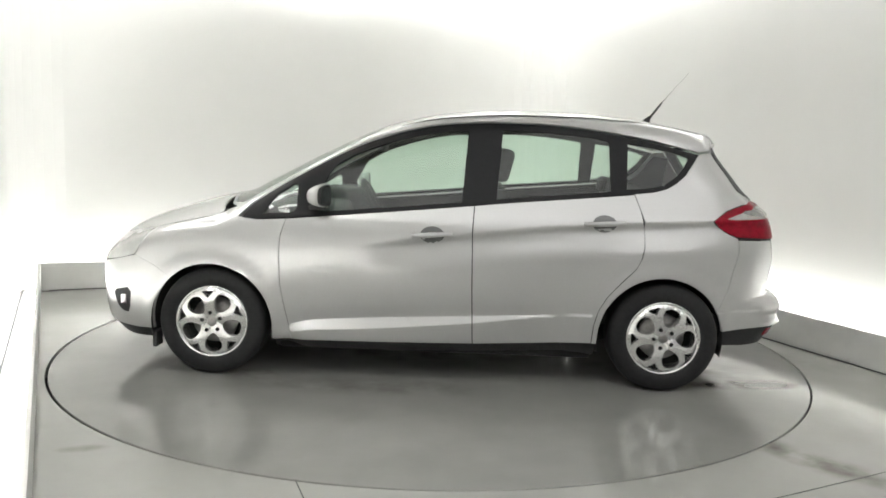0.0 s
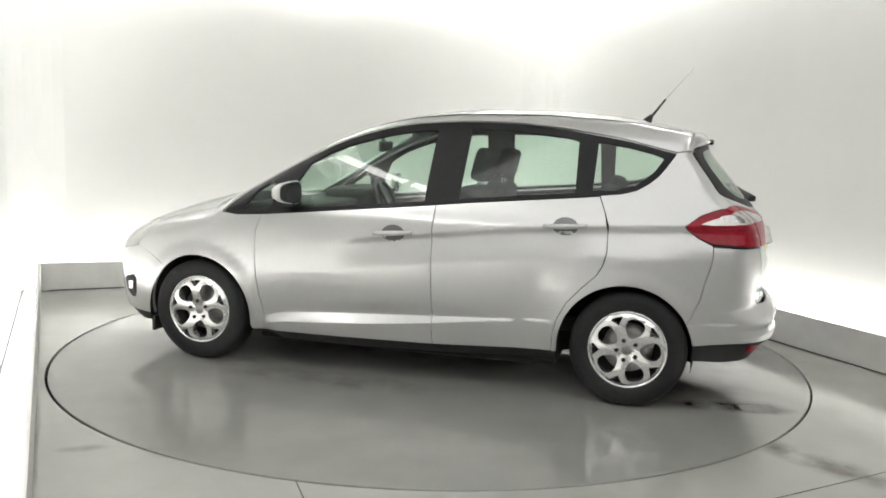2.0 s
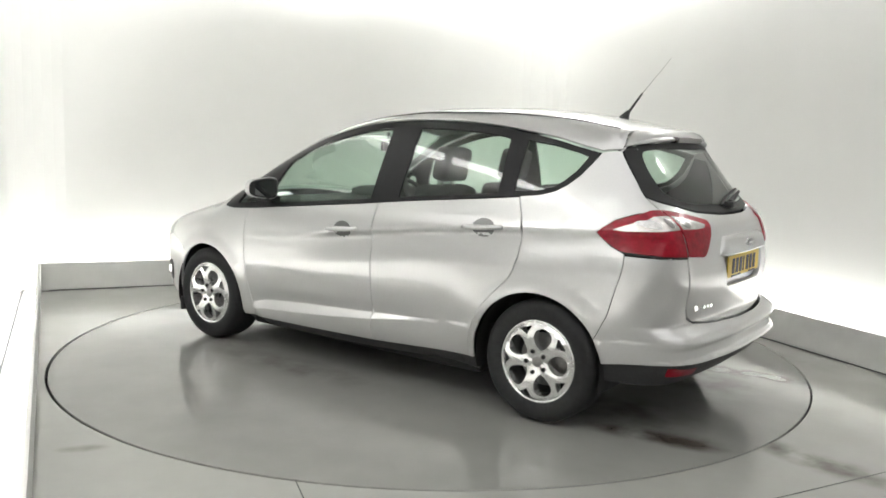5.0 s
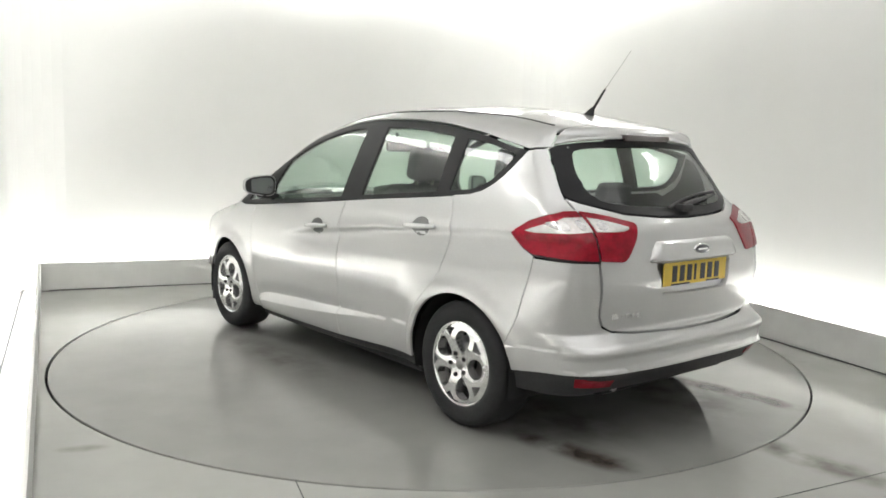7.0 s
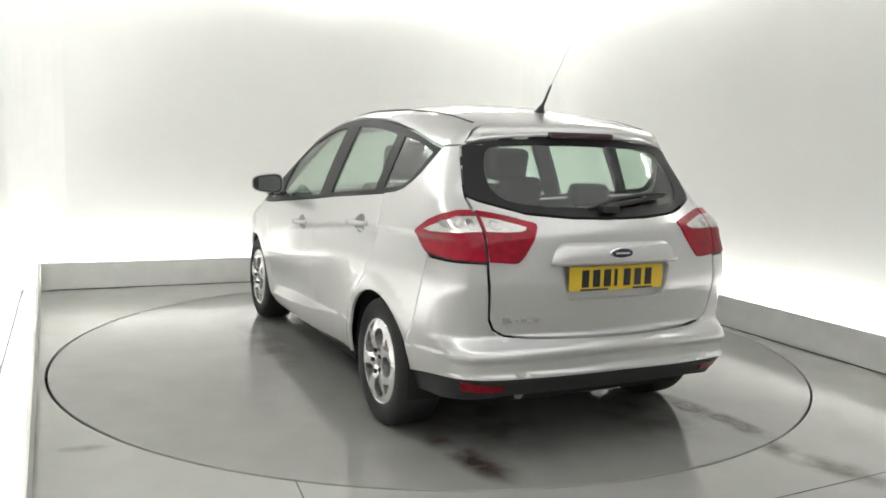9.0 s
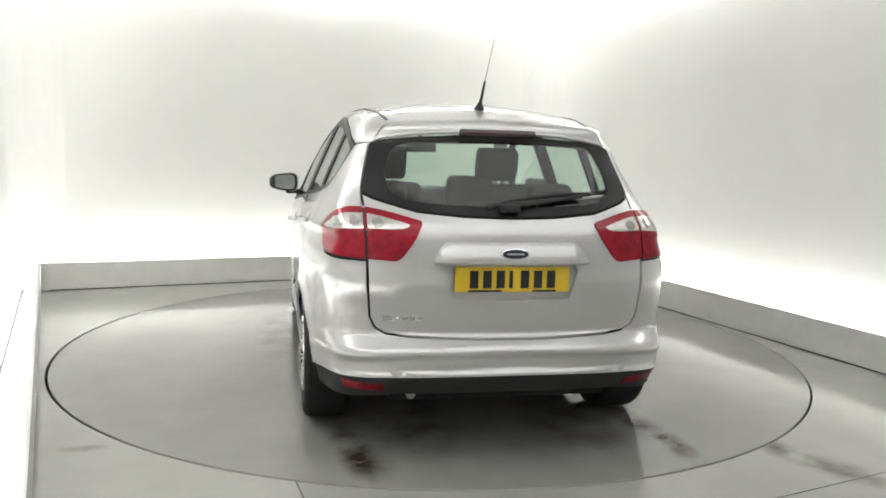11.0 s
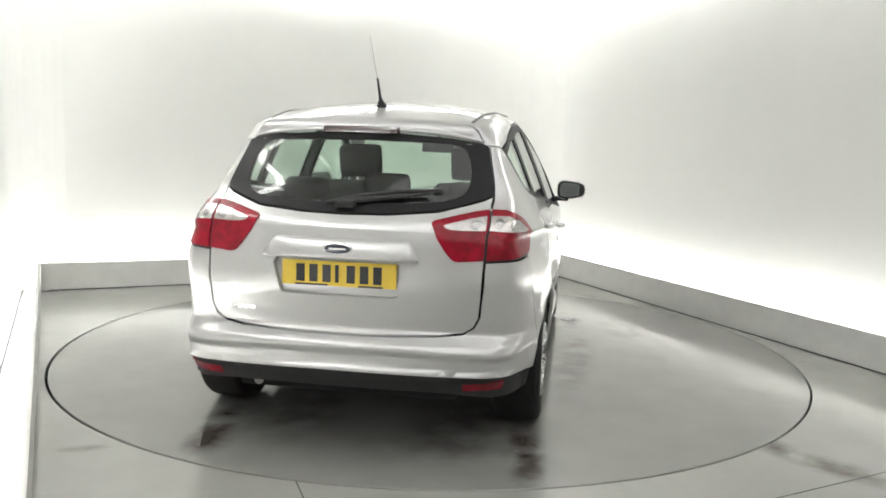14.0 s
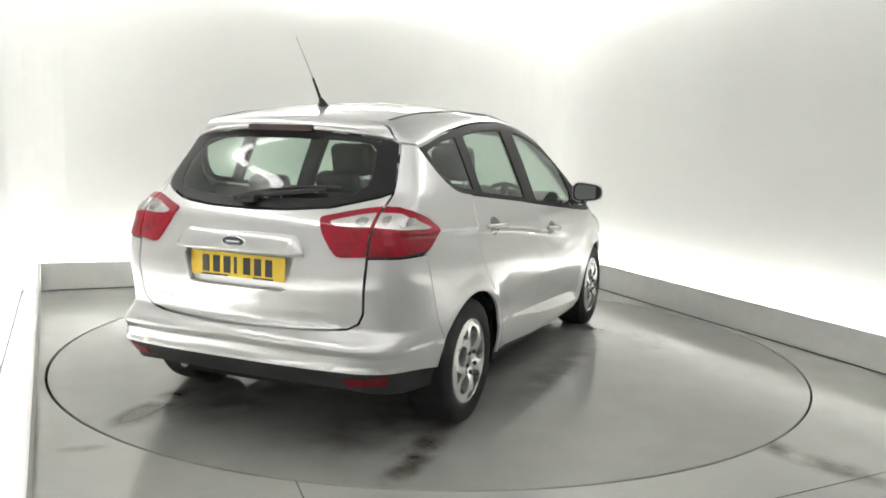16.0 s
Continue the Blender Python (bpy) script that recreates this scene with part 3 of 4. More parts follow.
def build_panel(name, data, mat, parent, label="", mirror=False):
    """One panel object from one or more sets of panel data."""
    data = data if isinstance(data, list) else [data]
    verts, faces, norms = [], [], []
    for v, f, n in data:
        s = len(verts)
        verts += [tuple(q) for q in v]
        norms += [tuple(q / max(np.linalg.norm(q), 1e-9)) for q in n]
        faces += [tuple(i + s for i in t) for t in f]
    if mirror:
        verts = [(x, -y, z) for x, y, z in verts]
        norms = [(x, -y, z) for x, y, z in norms]
        faces = [t[::-1] for t in faces]
    me = bpy.data.meshes.new(name)
    me.from_pydata(verts, [], faces)
    me.polygons.foreach_set("use_smooth", [True] * len(me.polygons))
    me.materials.append(mat)
    me.normals_split_custom_set_from_vertices(norms)
    ob = new(name, me)
    ob.parent = parent
    if label:
        tagged(ob, label)
    return ob


def both(name, data, mat, parent, label=""):
    """The same panel on the left and on the right."""
    return build_panel(name, data, mat, parent, label), build_panel(name, data, mat, parent, label, True)


def S(*pts):
    return [("s", a, b) for a, b in pts]


def Rr(*pts):
    return [("r", a, b) for a, b in pts]


def T(*pts):
    return [("t", a, b) for a, b in pts]


def arch(i, a0, a1, n=16, grow=0.0):
    """Points on a wheel opening from angle a0 to a1, in degrees."""
    x, z, r = ARCHES[i]
    return [("s", x + (r + grow) * math.cos(radians(a0 + (a1 - a0) * k / n)), z + (r + grow) * math.sin(radians(a0 + (a1 - a0) * k / n))) for k in range(n + 1)]


# lines that panels share, in the side view
BELT = [(1.186, 0.926), (0.901, 0.948), (0.585, 0.979), (0.254, 1.010), (-0.208, 1.056), (-0.40, 1.077), (-0.725, 1.107), (-1.047, 1.137), (-1.24, 1.157)]
CANT = [(1.186, 0.926), (1.07, 1.045), (0.956, 1.124), (0.786, 1.224), (0.616, 1.317), (0.448, 1.396), (0.28, 1.454), (0.112, 1.496), (-0.055, 1.521), (-0.322, 1.535),
        (-0.555, 1.532), (-0.888, 1.505), (-1.055, 1.480), (-1.222, 1.452), (-1.39, 1.411), (-1.517, 1.382)]
belt_z = spline([p[0] for p in BELT[::-1]], [p[1] for p in BELT[::-1]])
cant_z = spline([p[0] for p in CANT[::-1]], [p[1] for p in CANT[::-1]])
QUARTER = [(-1.24, 1.157), (-1.318, 1.178), (-1.38, 1.215), (-1.433, 1.262), (-1.48, 1.325), (-1.517, 1.382)]
EXT = [(-1.55, 1.389), (-1.60, 1.394), (-1.645, 1.396)]
DOOR_F = [(0.885, 0.945), (0.915, 0.85), (0.922, 0.75), (0.918, 0.567), (0.90, 0.45), (0.88, 0.365), (0.855, 0.225)]
DOOR_B = [(-0.205, 1.056), (-0.198, 0.90), (-0.205, 0.60), (-0.218, 0.242)]
DOOR_R = [(-1.128, 1.145), (-1.165, 1.05), (-1.186, 0.95), (-1.188, 0.85), (-1.17, 0.77), (-1.142, 0.72), (-1.06, 0.64), (-0.985, 0.555), (-0.935, 0.46), (-0.915, 0.38), (-0.908, 0.272)]


def along_belt(x0, x1, lift=0.0, n=8):
    return [("s", x0 + (x1 - x0) * k / n, float(belt_z(x0 + (x1 - x0) * k / n)) + lift) for k in range(n + 1)]


def along_cant(x0, x1, drop=0.0, n=14):
    return [("s", x0 + (x1 - x0) * k / n, float(cant_z(x0 + (x1 - x0) * k / n)) - drop) for k in range(n + 1)]


car = new("car")
tagged(car, "silver five-door compact people carrier with alloy wheels, parked on the turntable", "car")

# --- doors, wings and quarters
FINE = (0.03, 0.014)
XS = np.arange(-1.75, 0.93, 0.015)
FOLDS = [[("s", x, float(blade_line(x)) + e) for x in XS if -0.60 < x < 0.84] for e in (0.0045, -0.0045)] \
    + [[("s", x, float(blade_line(x) - max(blade_height(x), 0.004)) + e) for x in XS if -0.48 < x < 0.84] for e in (0.0045, -0.0045)]
SHOULDER = [[("s", x, float(crease_line(x)) + e) for x in XS if x < 0.5] for e in (0.003, -0.025, -0.05)]
front_doors = both("front_door", panel_data("s", along_belt(0.885, -0.205, -0.004) + S(*DOOR_B[1:]) + S(*DOOR_F[::-1][:-1]), step_=FINE, lines=FOLDS + SHOULDER), PAINT, car)
rear_doors = both("rear_door", panel_data("s", along_belt(-0.205, -1.128, -0.004) + S(*DOOR_R[1:]) + S(*DOOR_B[::-1][:-1]), step_=FINE, lines=FOLDS + SHOULDER), PAINT, car)
# the opening's part of the outline runs from the sill up over the wheel
wing = S(*DOOR_F) + S((0.962, 0.220)) + arch(0, 193, 48, 16) + S((1.68, 0.64), (1.80, 0.695)) + T((1.71, 0.708), (1.50, 0.742), (1.365, 0.742), (1.29, 0.715)) + S((1.20, 1.005), (1.165, 0.948), (1.05, 0.935))
both("front_wing", panel_data("s", wing, gap=0.0015), PAINT, car)
quarter = S(*DOOR_R) + S((-0.938, 0.272)) + arch(1, 2, 152, 22) + S((-1.68, 0.60), (-1.725, 0.78), (-1.735, 0.905), (-1.665, 0.935), (-1.585, 1.0), (-1.665, 1.062), (-1.76, 1.098), (-1.85, 1.115)) \
    + Rr((0.643, 1.120), (0.647, 1.165), (0.641, 1.205), (0.624, 1.29), (0.607, 1.36), (0.597, 1.396)) + S(*EXT[::-1]) + S(*QUARTER[::-1]) + S((-1.16, 1.148))
both("rear_quarter", panel_data("c", quarter, gap=0.0015, step_=(0.03, 0.015), lines=SHOULDER), PAINT, car)

# --- roof with its pillars, spoiler, bonnet, windscreen
edge = along_cant(1.17, -1.517, -0.004, 30) + S((-1.55, 1.393), (-1.60, 1.398))
roof_half = [tuple(p) for p in outline_in("t", edge)]
spoil_half = [tuple(p) for p in outline_in("t", S((-1.604, 1.398), (-1.645, 1.400)))]
SCREEN = [(1.34, 0.0), (1.325, 0.30), (1.27, 0.55), (1.18, 0.69), (0.95, 0.66), (0.70, 0.615), (0.48, 0.565), (0.40, 0.52), (0.365, 0.35), (0.355, 0.0)]


def mirrored(half):
    """A closed outline from its half with y of zero or more, front to back."""
    return list(half) + [(a, -b) for a, b in half[::-1] if abs(b) > 1e-6]


roof_poly = mirrored([(1.36, 0.0), (1.345, 0.30), (1.29, 0.56), (1.215, 0.72)] + roof_half + [(-1.60, 0.0)])
build_panel("roof", panel_data("t", roof_poly, holes=[mirrored(SCREEN)], raw=True, step_=0.05), PAINT, car)
build_panel("windscreen", panel_data("t", mirrored(SCREEN), off=-0.004, raw=True, step_=0.08), GLASS, car, "green-tinted windscreen")
up_half = outline_in("o", T((-1.604, 0.0), (-1.604, 0.25), (-1.604, 0.42), (-1.604, 0.50), (-1.604, 0.54), (-1.604, 0.57)) + S((-1.604, 1.398), (-1.645, 1.400)))
low_half = outline_in("o", Rr((0.592, 1.402), (0.555, 1.416), (0.416, 1.433), (0.20, 1.446), (0.0, 1.449)))
sp = [tuple(p) for p in up_half] + [tuple(p) for p in low_half]
sp = sp + [(-a, b) for a, b in sp[-2:0:-1]]
spoiler_panel = build_panel("spoiler", panel_data("o", sp, off=0.002, raw=True, gap=0.002, step_=0.02), PAINT, car)
bonnet = mirrored([(2.06, 0.0), (2.04, 0.30), (1.96, 0.52), (1.84, 0.62), (1.70, 0.70), (1.50, 0.735), (1.36, 0.735), (1.30, 0.69), (1.345, 0.52), (1.375, 0.28), (1.39, 0.0)])
build_panel("bonnet", panel_data("t", bonnet, raw=True, step_=0.06), PAINT, car)

# --- side window band: black surround with the panes set into it
band_outer = along_belt(1.16, -1.24, 0.0, 16) + S(*QUARTER[1:]) + along_cant(-1.50, 1.10, 0.002, 26)
pane_rf = S((0.70, 0.99), (0.71, 1.10), (0.62, 1.26)) + along_cant(0.50, -0.10, 0.045, 6) + S((-0.155, 1.475), (-0.13, 1.07)) + along_belt(-0.13, 0.70, 0.022, 6)[1:-1]
pane_rr = along_cant(-0.36, -0.93, 0.045, 6) + S((-0.985, 1.44), (-0.99, 1.155)) + along_belt(-0.98, -0.335, 0.022, 5) + S((-0.335, 1.12))
pane_q = S((-1.095, 1.435), (-1.085, 1.168), (-1.22, 1.180), (-1.30, 1.20), (-1.36, 1.24), (-1.41, 1.29), (-1.455, 1.36), (-1.40, 1.380), (-1.25, 1.415))
pane_f = S((1.02, 0.972), (0.86, 0.982), (0.83, 1.0), (0.83, 1.14), (0.86, 1.145), (0.95, 1.085))
both("window_surround", panel_data("s", band_outer, off=-0.003, holes=[pane_rf, pane_rr, pane_q, pane_f], gap=0.001, depth=0.02), BLACK_TRIM, car, "gloss black window surround and pillars")
for nm, pane in (("front_window", pane_rf), ("rear_window", pane_rr), ("quarter_window", pane_q), ("corner_window", pane_f)):
    both(nm, panel_data("s", pane, off=-0.008, gap=-0.004, depth=0.003), GLASS, car, "green-tinted side window")

# --- tailgate with its window
WIN_LOW = [(0.641, 1.200), (0.640, 1.182), (0.632, 1.170), (0.600, 1.155), (0.517, 1.132), (0.412, 1.105), (0.20, 1.088), (0.0, 1.084)]
WIN_UP = [(0.592, 1.395), (0.555, 1.412), (0.416, 1.430), (0.20, 1.444), (0.0, 1.447)]
low_edge = WIN_LOW + [(-a, b) for a, b in WIN_LOW[-2::-1]]
up_edge = WIN_UP + [(-a, b) for a, b in WIN_UP[-2::-1]]
window_outline = low_edge + up_edge[::-1]
pane = [(0.47, 1.15), (0.30, 1.135), (0.0, 1.128), (-0.30, 1.135), (-0.47, 1.15), (-0.53, 1.20), (-0.53, 1.29), (-0.49, 1.385), (-0.40, 1.405), (0.0, 1.415), (0.40, 1.405), (0.49, 1.385), (0.53, 1.29), (0.53, 1.20)]
tailgate_pts = [(a, b - 0.004) for a, b in low_edge]
seam = [(0.637, 1.115), (0.632, 0.90), (0.626, 0.74), (0.618, 0.645), (0.595, 0.600), (0.55, 0.574), (0.45, 0.566), (0.126, 0.560), (0.0, 0.560)]
recess = [(0.285, 0.885), (0.300, 0.86), (0.262, 0.735), (0.24, 0.728), (-0.24, 0.728), (-0.262, 0.735), (-0.300, 0.86), (-0.285, 0.885)]
gate = [(0.641, 1.176)] + tailgate_pts[2:-2] + [(-0.641, 1.176)] + [(-a, b) for a, b in seam] + seam[-2::-1]
tailgate = build_panel("tailgate", panel_data("r", gate, raw=True, holes=[recess], gap=0.004, depth=0.028, step_=0.025, lines=[[("r", y, z) for y in np.arange(-0.60, 0.601, 0.02)] for z in (0.772, 0.783, 0.794)]), PAINT, car)
build_panel("plate_recess", panel_data("r", recess, off=-0.030, gap=-0.006, raw=True), PAINT, tailgate)
build_panel("window_surround", panel_data("r", window_outline, off=0.002, raw=True, holes=[pane], gap=0.002, hole_soft=1), BLACK_TRIM, tailgate, "black border of the rear window")
build_panel("rear_screen", panel_data("r", pane, off=0.0, raw=True, gap=-0.004, soft=1, depth=0.004), REAR_GLASS, tailgate, "green-tinted rear window")
def on_tail(y, z, off):
    p, n = skin(*cast("r", [(y, z)]))
    return Vector(p[0] + n[0] * off)


def grip_bar():
    """A bar with a sloping top and an undercut, tapered at its ends."""
    bm, prev = bmesh.new(), None
    n = 28
    for k in range(n + 1):
        y = -0.352 + 0.704 * k / n
        e = min(1.0, (0.352 - abs(y)) / 0.055)
        top = 0.890 + 0.093 * (e if e < 1 else 1) ** 0.6
        x = on_tail(y, 0.93, 0).x
        xt, xb = on_tail(y, top, 0).x, on_tail(y, 0.885, 0).x
        g = 0.35 + 0.65 * e
        ring = [(xt + 0.01, y, top), (xt - 0.004 * g, y, top - 0.002), (x - 0.020 * g, y, top - 0.022 * e), (xb - 0.034 * g, y, 0.902), (xb - 0.034 * g, y, 0.893), (xb - 0.026 * g, y, 0.887), (xb + 0.01, y, 0.884)]
        ring = [bm.verts.new(p) for p in ring]
        if prev:
            for i in range(6):
                bm.faces.new((prev[i], prev[i + 1], ring[i + 1], ring[i]))
        prev = ring
    bmesh.ops.recalc_face_normals(bm, faces=bm.faces)
    return bm


def lip_bm():
    """The spoiler's overhanging lip above the rear window."""
    bm, prev = bmesh.new(), None
    top = spline([0.0, 0.20, 0.416, 0.52, 0.60], [1.466, 1.462, 1.446, 1.432, 1.416])
    n = 40
    for k in range(n + 1):
        y = -0.53 + 1.06 * k / n
        z = float(top(abs(y)))
        x = on_tail(y, z, 0).x
        g = min(1.0, (0.53 - abs(y)) / 0.10 + 0.08)
        ring = [(x + 0.05 * g + 0.004, y, z + 0.016), (x + 0.01, y, z + 0.013 * g + 0.002), (x - 0.014 * g, y, z + 0.003), (x - 0.018 * g, y, z - 0.004), (x - 0.014 * g, y, z - 0.012), (x + 0.015, y, z - 0.014)]
        ring = [bm.verts.new(p) for p in ring]
        if prev:
            for i in range(5):
                bm.faces.new((prev[i], prev[i + 1], ring[i + 1], ring[i]))
        prev = ring
    bmesh.ops.recalc_face_normals(bm, faces=bm.faces)
    return bm


brake_x = on_tail(0, 1.462, 0).x
part("high_brake_light", box((brake_x - 0.030, -0.185, 1.440), (brake_x + 0.02, 0.185, 1.474), 0.014), DARK_RED, car, "dark red strip brake light")
part("spoiler_lip", lip_bm(), PAINT, spoiler_panel, "", True)
part("grip_bar", grip_bar(), PAINT, tailgate, "silver grip bar above the number plate", True)


def flat_plate(name, y0, y1, z0, z1, off, mat, parent, thick=0.004, label=""):
    """A small flat plate that stands on the tailgate, upright."""
    x = min(on_tail(0, z0, off).x, on_tail(0, z1, off).x)
    return part(name, box((x - thick, y0, z0), (x, y1, z1), 0.0015), mat, parent, label)


plate = flat_plate("number_plate", -0.26, 0.26, 0.765, 0.876, -0.020, PLATE_YELLOW, tailgate, 0.006, "yellow number plate with dark bars")
pm = on_tail(0, 0.765, -0.020).x if on_tail(0, 0.765, -0.020).x < on_tail(0, 0.876, -0.020).x else on_tail(0, 0.876, -0.020).x
for k, yc in enumerate((0.175, 0.115, 0.055, 0.008, -0.055, -0.115, -0.175)):
    w = 0.019 if k != 3 else 0.008
    part("plate_bar", box((pm - 0.0085, yc - w, 0.782), (pm - 0.0055, yc + w, 0.860), 0.0008), PLATE_BLACK, plate)
part("plate_strip", box((pm - 0.0085, -0.20, 0.766), (pm - 0.0055, -0.09, 0.774)), PLATE_BLACK, plate)
part("plate_strip", box((pm - 0.0085, 0.05, 0.766), (pm - 0.0055, 0.20, 0.774)), PLATE_BLACK, plate)


def oval(name, y, z, ry, rz, off, thick, mat, parent, label=""):
    c = on_tail(y, z, off)
    bm = lathe([(0.0005, -thick), (0.92, -thick), (1.0, -thick * 0.4), (1.0, 0.0), (0.0005, 0.0)], 32, "z")
    # its axis along x, towards the back of the car
    for v in bm.verts:
        v.co = Vector((c.x + v.co.z, y + v.co.x * ry, z + v.co.y * rz))
    bmesh.ops.recalc_face_normals(bm, faces=bm.faces)
    return part(name, bm, mat, parent, label, True)


badge = oval("badge", 0, 0.936, 0.066, 0.027, 0.028, 0.008, CHROME, tailgate, "oval badge with chrome rim")
oval("badge_face", 0, 0.936, 0.058, 0.021, 0.036, 0.002, BADGE_BLUE, badge)
part("badge_bar", box((on_tail(0, 0.936, 0.038).x - 0.0015, -0.038, 0.932), (on_tail(0, 0.936, 0.038).x, 0.038, 0.940), 0.0006), CHROME, badge)
for y0, y1, h in ((0.565, 0.515, 0.026), (0.505, 0.492, 0.006), (0.482, 0.455, 0.018), (0.448, 0.425, 0.018), (0.418, 0.395, 0.018)):
    c = on_tail((y0 + y1) / 2, 0.645, 0.002)
    part("lettering_bar", box((c.x - 0.002, y1, 0.645 - h / 2), (c.x + 0.001, y0, 0.645 + h / 2), 0.0008), CHROME, tailgate)

# rear wiper
wiper = new("rear_wiper")
wiper.parent = tailgate
a, b = on_tail(0.0, 1.118, 0.012), on_tail(-0.42, 1.165, 0.012)
part("wiper_boss", box((-0.03, -0.045, -0.018), (0.03, 0.045, 0.018), 0.012, Matrix.Translation(on_tail(0.0, 1.112, 0.02))), BLACK_PLASTIC, wiper)


def rod(a, b, r0, r1, sides=8):
    """A tapered rod between two places."""
    bm = bmesh.new()
    d = Vector(b) - Vector(a)
    q = d.to_track_quat("Z", "Y").to_matrix().to_4x4()
    bmesh.ops.create_cone(bm, cap_ends=True, segments=sides, radius1=r0, radius2=r1, depth=d.length)
    bmesh.ops.transform(bm, matrix=Matrix.Translation((Vector(a) + Vector(b)) / 2) @ q, verts=bm.verts)
    return bm


def tube_path(points, radius, sides=8):
    """One bent round bar through places."""
    bm, prev = bmesh.new(), None
    for i, p in enumerate(points):
        d = (points[min(i + 1, len(points) - 1)] - points[max(i - 1, 0)]).normalized()
        q = d.to_track_quat("Z", "Y")
        ring = [bm.verts.new(p + q @ Vector((radius * math.cos(2 * math.pi * k / sides), radius * math.sin(2 * math.pi * k / sides), 0))) for k in range(sides)]
        if prev:
            for k in range(sides):
                bm.faces.new((prev[k], prev[(k + 1) % sides], ring[(k + 1) % sides], ring[k]))
        else:
            bm.faces.new(ring)
        prev = ring
    bm.faces.new(prev)
    bmesh.ops.recalc_face_normals(bm, faces=bm.faces)
    return bm


part("wiper_arm", rod(on_tail(0.02, 1.115, 0.03), on_tail(-0.36, 1.165, 0.022), 0.016, 0.008), BLACK_PLASTIC, wiper)
pts = [on_tail(0.10 - 0.52 * k / 8, 1.118 + 0.008 * k - 0.0012 * (k - 4) ** 2 + 0.02, 0.010) for k in range(9)]
part("wiper_blade", tube_path(pts, 0.008), BLACK_PLASTIC, wiper)

both("pillar_trim", panel_data("s", S((-1.22, 1.08), (-1.62, 1.08), (-1.64, 1.36), (-1.53, 1.365), (-1.46, 1.25), (-1.40, 1.19), (-1.32, 1.15)), off=-0.03, gap=0, depth=0.004), CABIN, car, "dark rear pillar trim inside")

# --- tail lights: an outer lens on the quarter and an inner lens on the tailgate
lens_out = S((-1.735, 0.912), (-1.69, 0.925), (-1.64, 0.952), (-1.60, 0.985), (-1.588, 1.0), (-1.605, 1.018), (-1.665, 1.060), (-1.71, 1.078), (-1.76, 1.093)) + Rr((0.70, 1.111), (0.642, 1.113), (0.638, 1.0), (0.637, 0.900), (0.70, 0.903))
lens_in = Rr((0.634, 1.113), (0.57, 1.104), (0.508, 1.091), (0.405, 1.066), (0.395, 1.060), (0.394, 1.050), (0.42, 0.994), (0.465, 0.930), (0.485, 0.907), (0.50, 0.896), (0.52, 0.892), (0.629, 0.899), (0.631, 1.0))
clear_out = S((-1.665, 1.014), (-1.70, 1.030), (-1.76, 1.052), (-1.81, 1.066)) + Rr((0.72, 1.082), (0.643, 1.084), (0.643, 1.026), (0.72, 1.020)) + S((-1.80, 1.014), (-1.72, 1.010))
clear_in = Rr((0.626, 1.084), (0.56, 1.073), (0.49, 1.056), (0.448, 1.044), (0.458, 1.034), (0.48, 1.028), (0.53, 1.025), (0.626, 1.026))


def bowl(y, z, ry, rz, n=14):
    return Rr(*[(y + ry * math.cos(2 * math.pi * k / n), z + rz * math.sin(2 * math.pi * k / n)) for k in range(n)])


base_out = S((-1.74, 0.905), (-1.66, 0.932), (-1.575, 1.0), (-1.66, 1.07), (-1.76, 1.102)) + Rr((0.69, 1.12), (0.38, 1.07), (0.384, 1.05), (0.41, 0.99), (0.485, 0.89), (0.52, 0.88), (0.70, 0.897))
for mir in (False, True):
    lamp = build_panel("tail_light", panel_data("c", base_out, off=-0.001, gap=0, depth=0.01), BLACK_PLASTIC, car, "red and clear wrap-round tail light", mir)
    build_panel("outer_lens", panel_data("c", lens_out, fine=0.012, off=0.007, gap=0.0015, step_=0.015), RED_LENS, lamp, "", mir)
    build_panel("inner_lens", panel_data("c", lens_in, fine=0.012, off=0.007, gap=0.0015, step_=0.015), RED_LENS, lamp, "", mir)
    build_panel("clear_lens", panel_data("c", clear_out, fine=0.012, off=0.009, gap=0, depth=0.004, step_=0.015), CLEAR_LENS, lamp, "clear reversing and indicator lens", mir)
    build_panel("clear_lens", panel_data("c", clear_in, fine=0.012, off=0.009, gap=0, depth=0.004, step_=0.015), CLEAR_LENS, lamp, "clear reversing lens", mir)
    for shape in (bowl(0.682, 1.053, 0.018, 0.020), bowl(0.745, 1.047, 0.018, 0.019), bowl(0.585, 1.048, 0.026, 0.016)):
        build_panel("reflector_bowl", panel_data("c", shape, fine=0.012, off=0.0105, gap=0, depth=0.002, step_=0.015), BULB_GREY, lamp, "grey reflector bowl", mir)

# --- bumpers
half = outline_in("c", arch(1, 152, 171, 3) + S((-1.675, 0.366), (-1.80, 0.378)) + Rr((0.70, 0.396), (0.476, 0.404), (0.25, 0.408), (0.0, 0.410)))
topb = outline_in("c", Rr((0.0, 0.556), (0.126, 0.556), (0.45, 0.562), (0.55, 0.570), (0.60, 0.595), (0.624, 0.645), (0.632, 0.74), (0.638, 0.89), (0.70, 0.893)) + S((-1.735, 0.897), (-1.725, 0.78), (-1.68, 0.60)))
ring = [tuple(p) for p in half] + [(-a, b) for a, b in half[-2::-1]] + [(-a, b) for a, b in topb[::-1]] + [tuple(p) for p in topb[1:]]
rear_bumper = build_panel("rear_bumper", panel_data("c", ring, raw=True, gap=0.0008, step_=(0.035, 0.012)), PAINT, car)
low = outline_in("c", S((-1.675, 0.370), (-1.66, 0.275), (-1.80, 0.270)) + Rr((0.70, 0.275), (0.50, 0.295), (0.3, 0.300), (0.0, 0.300)))
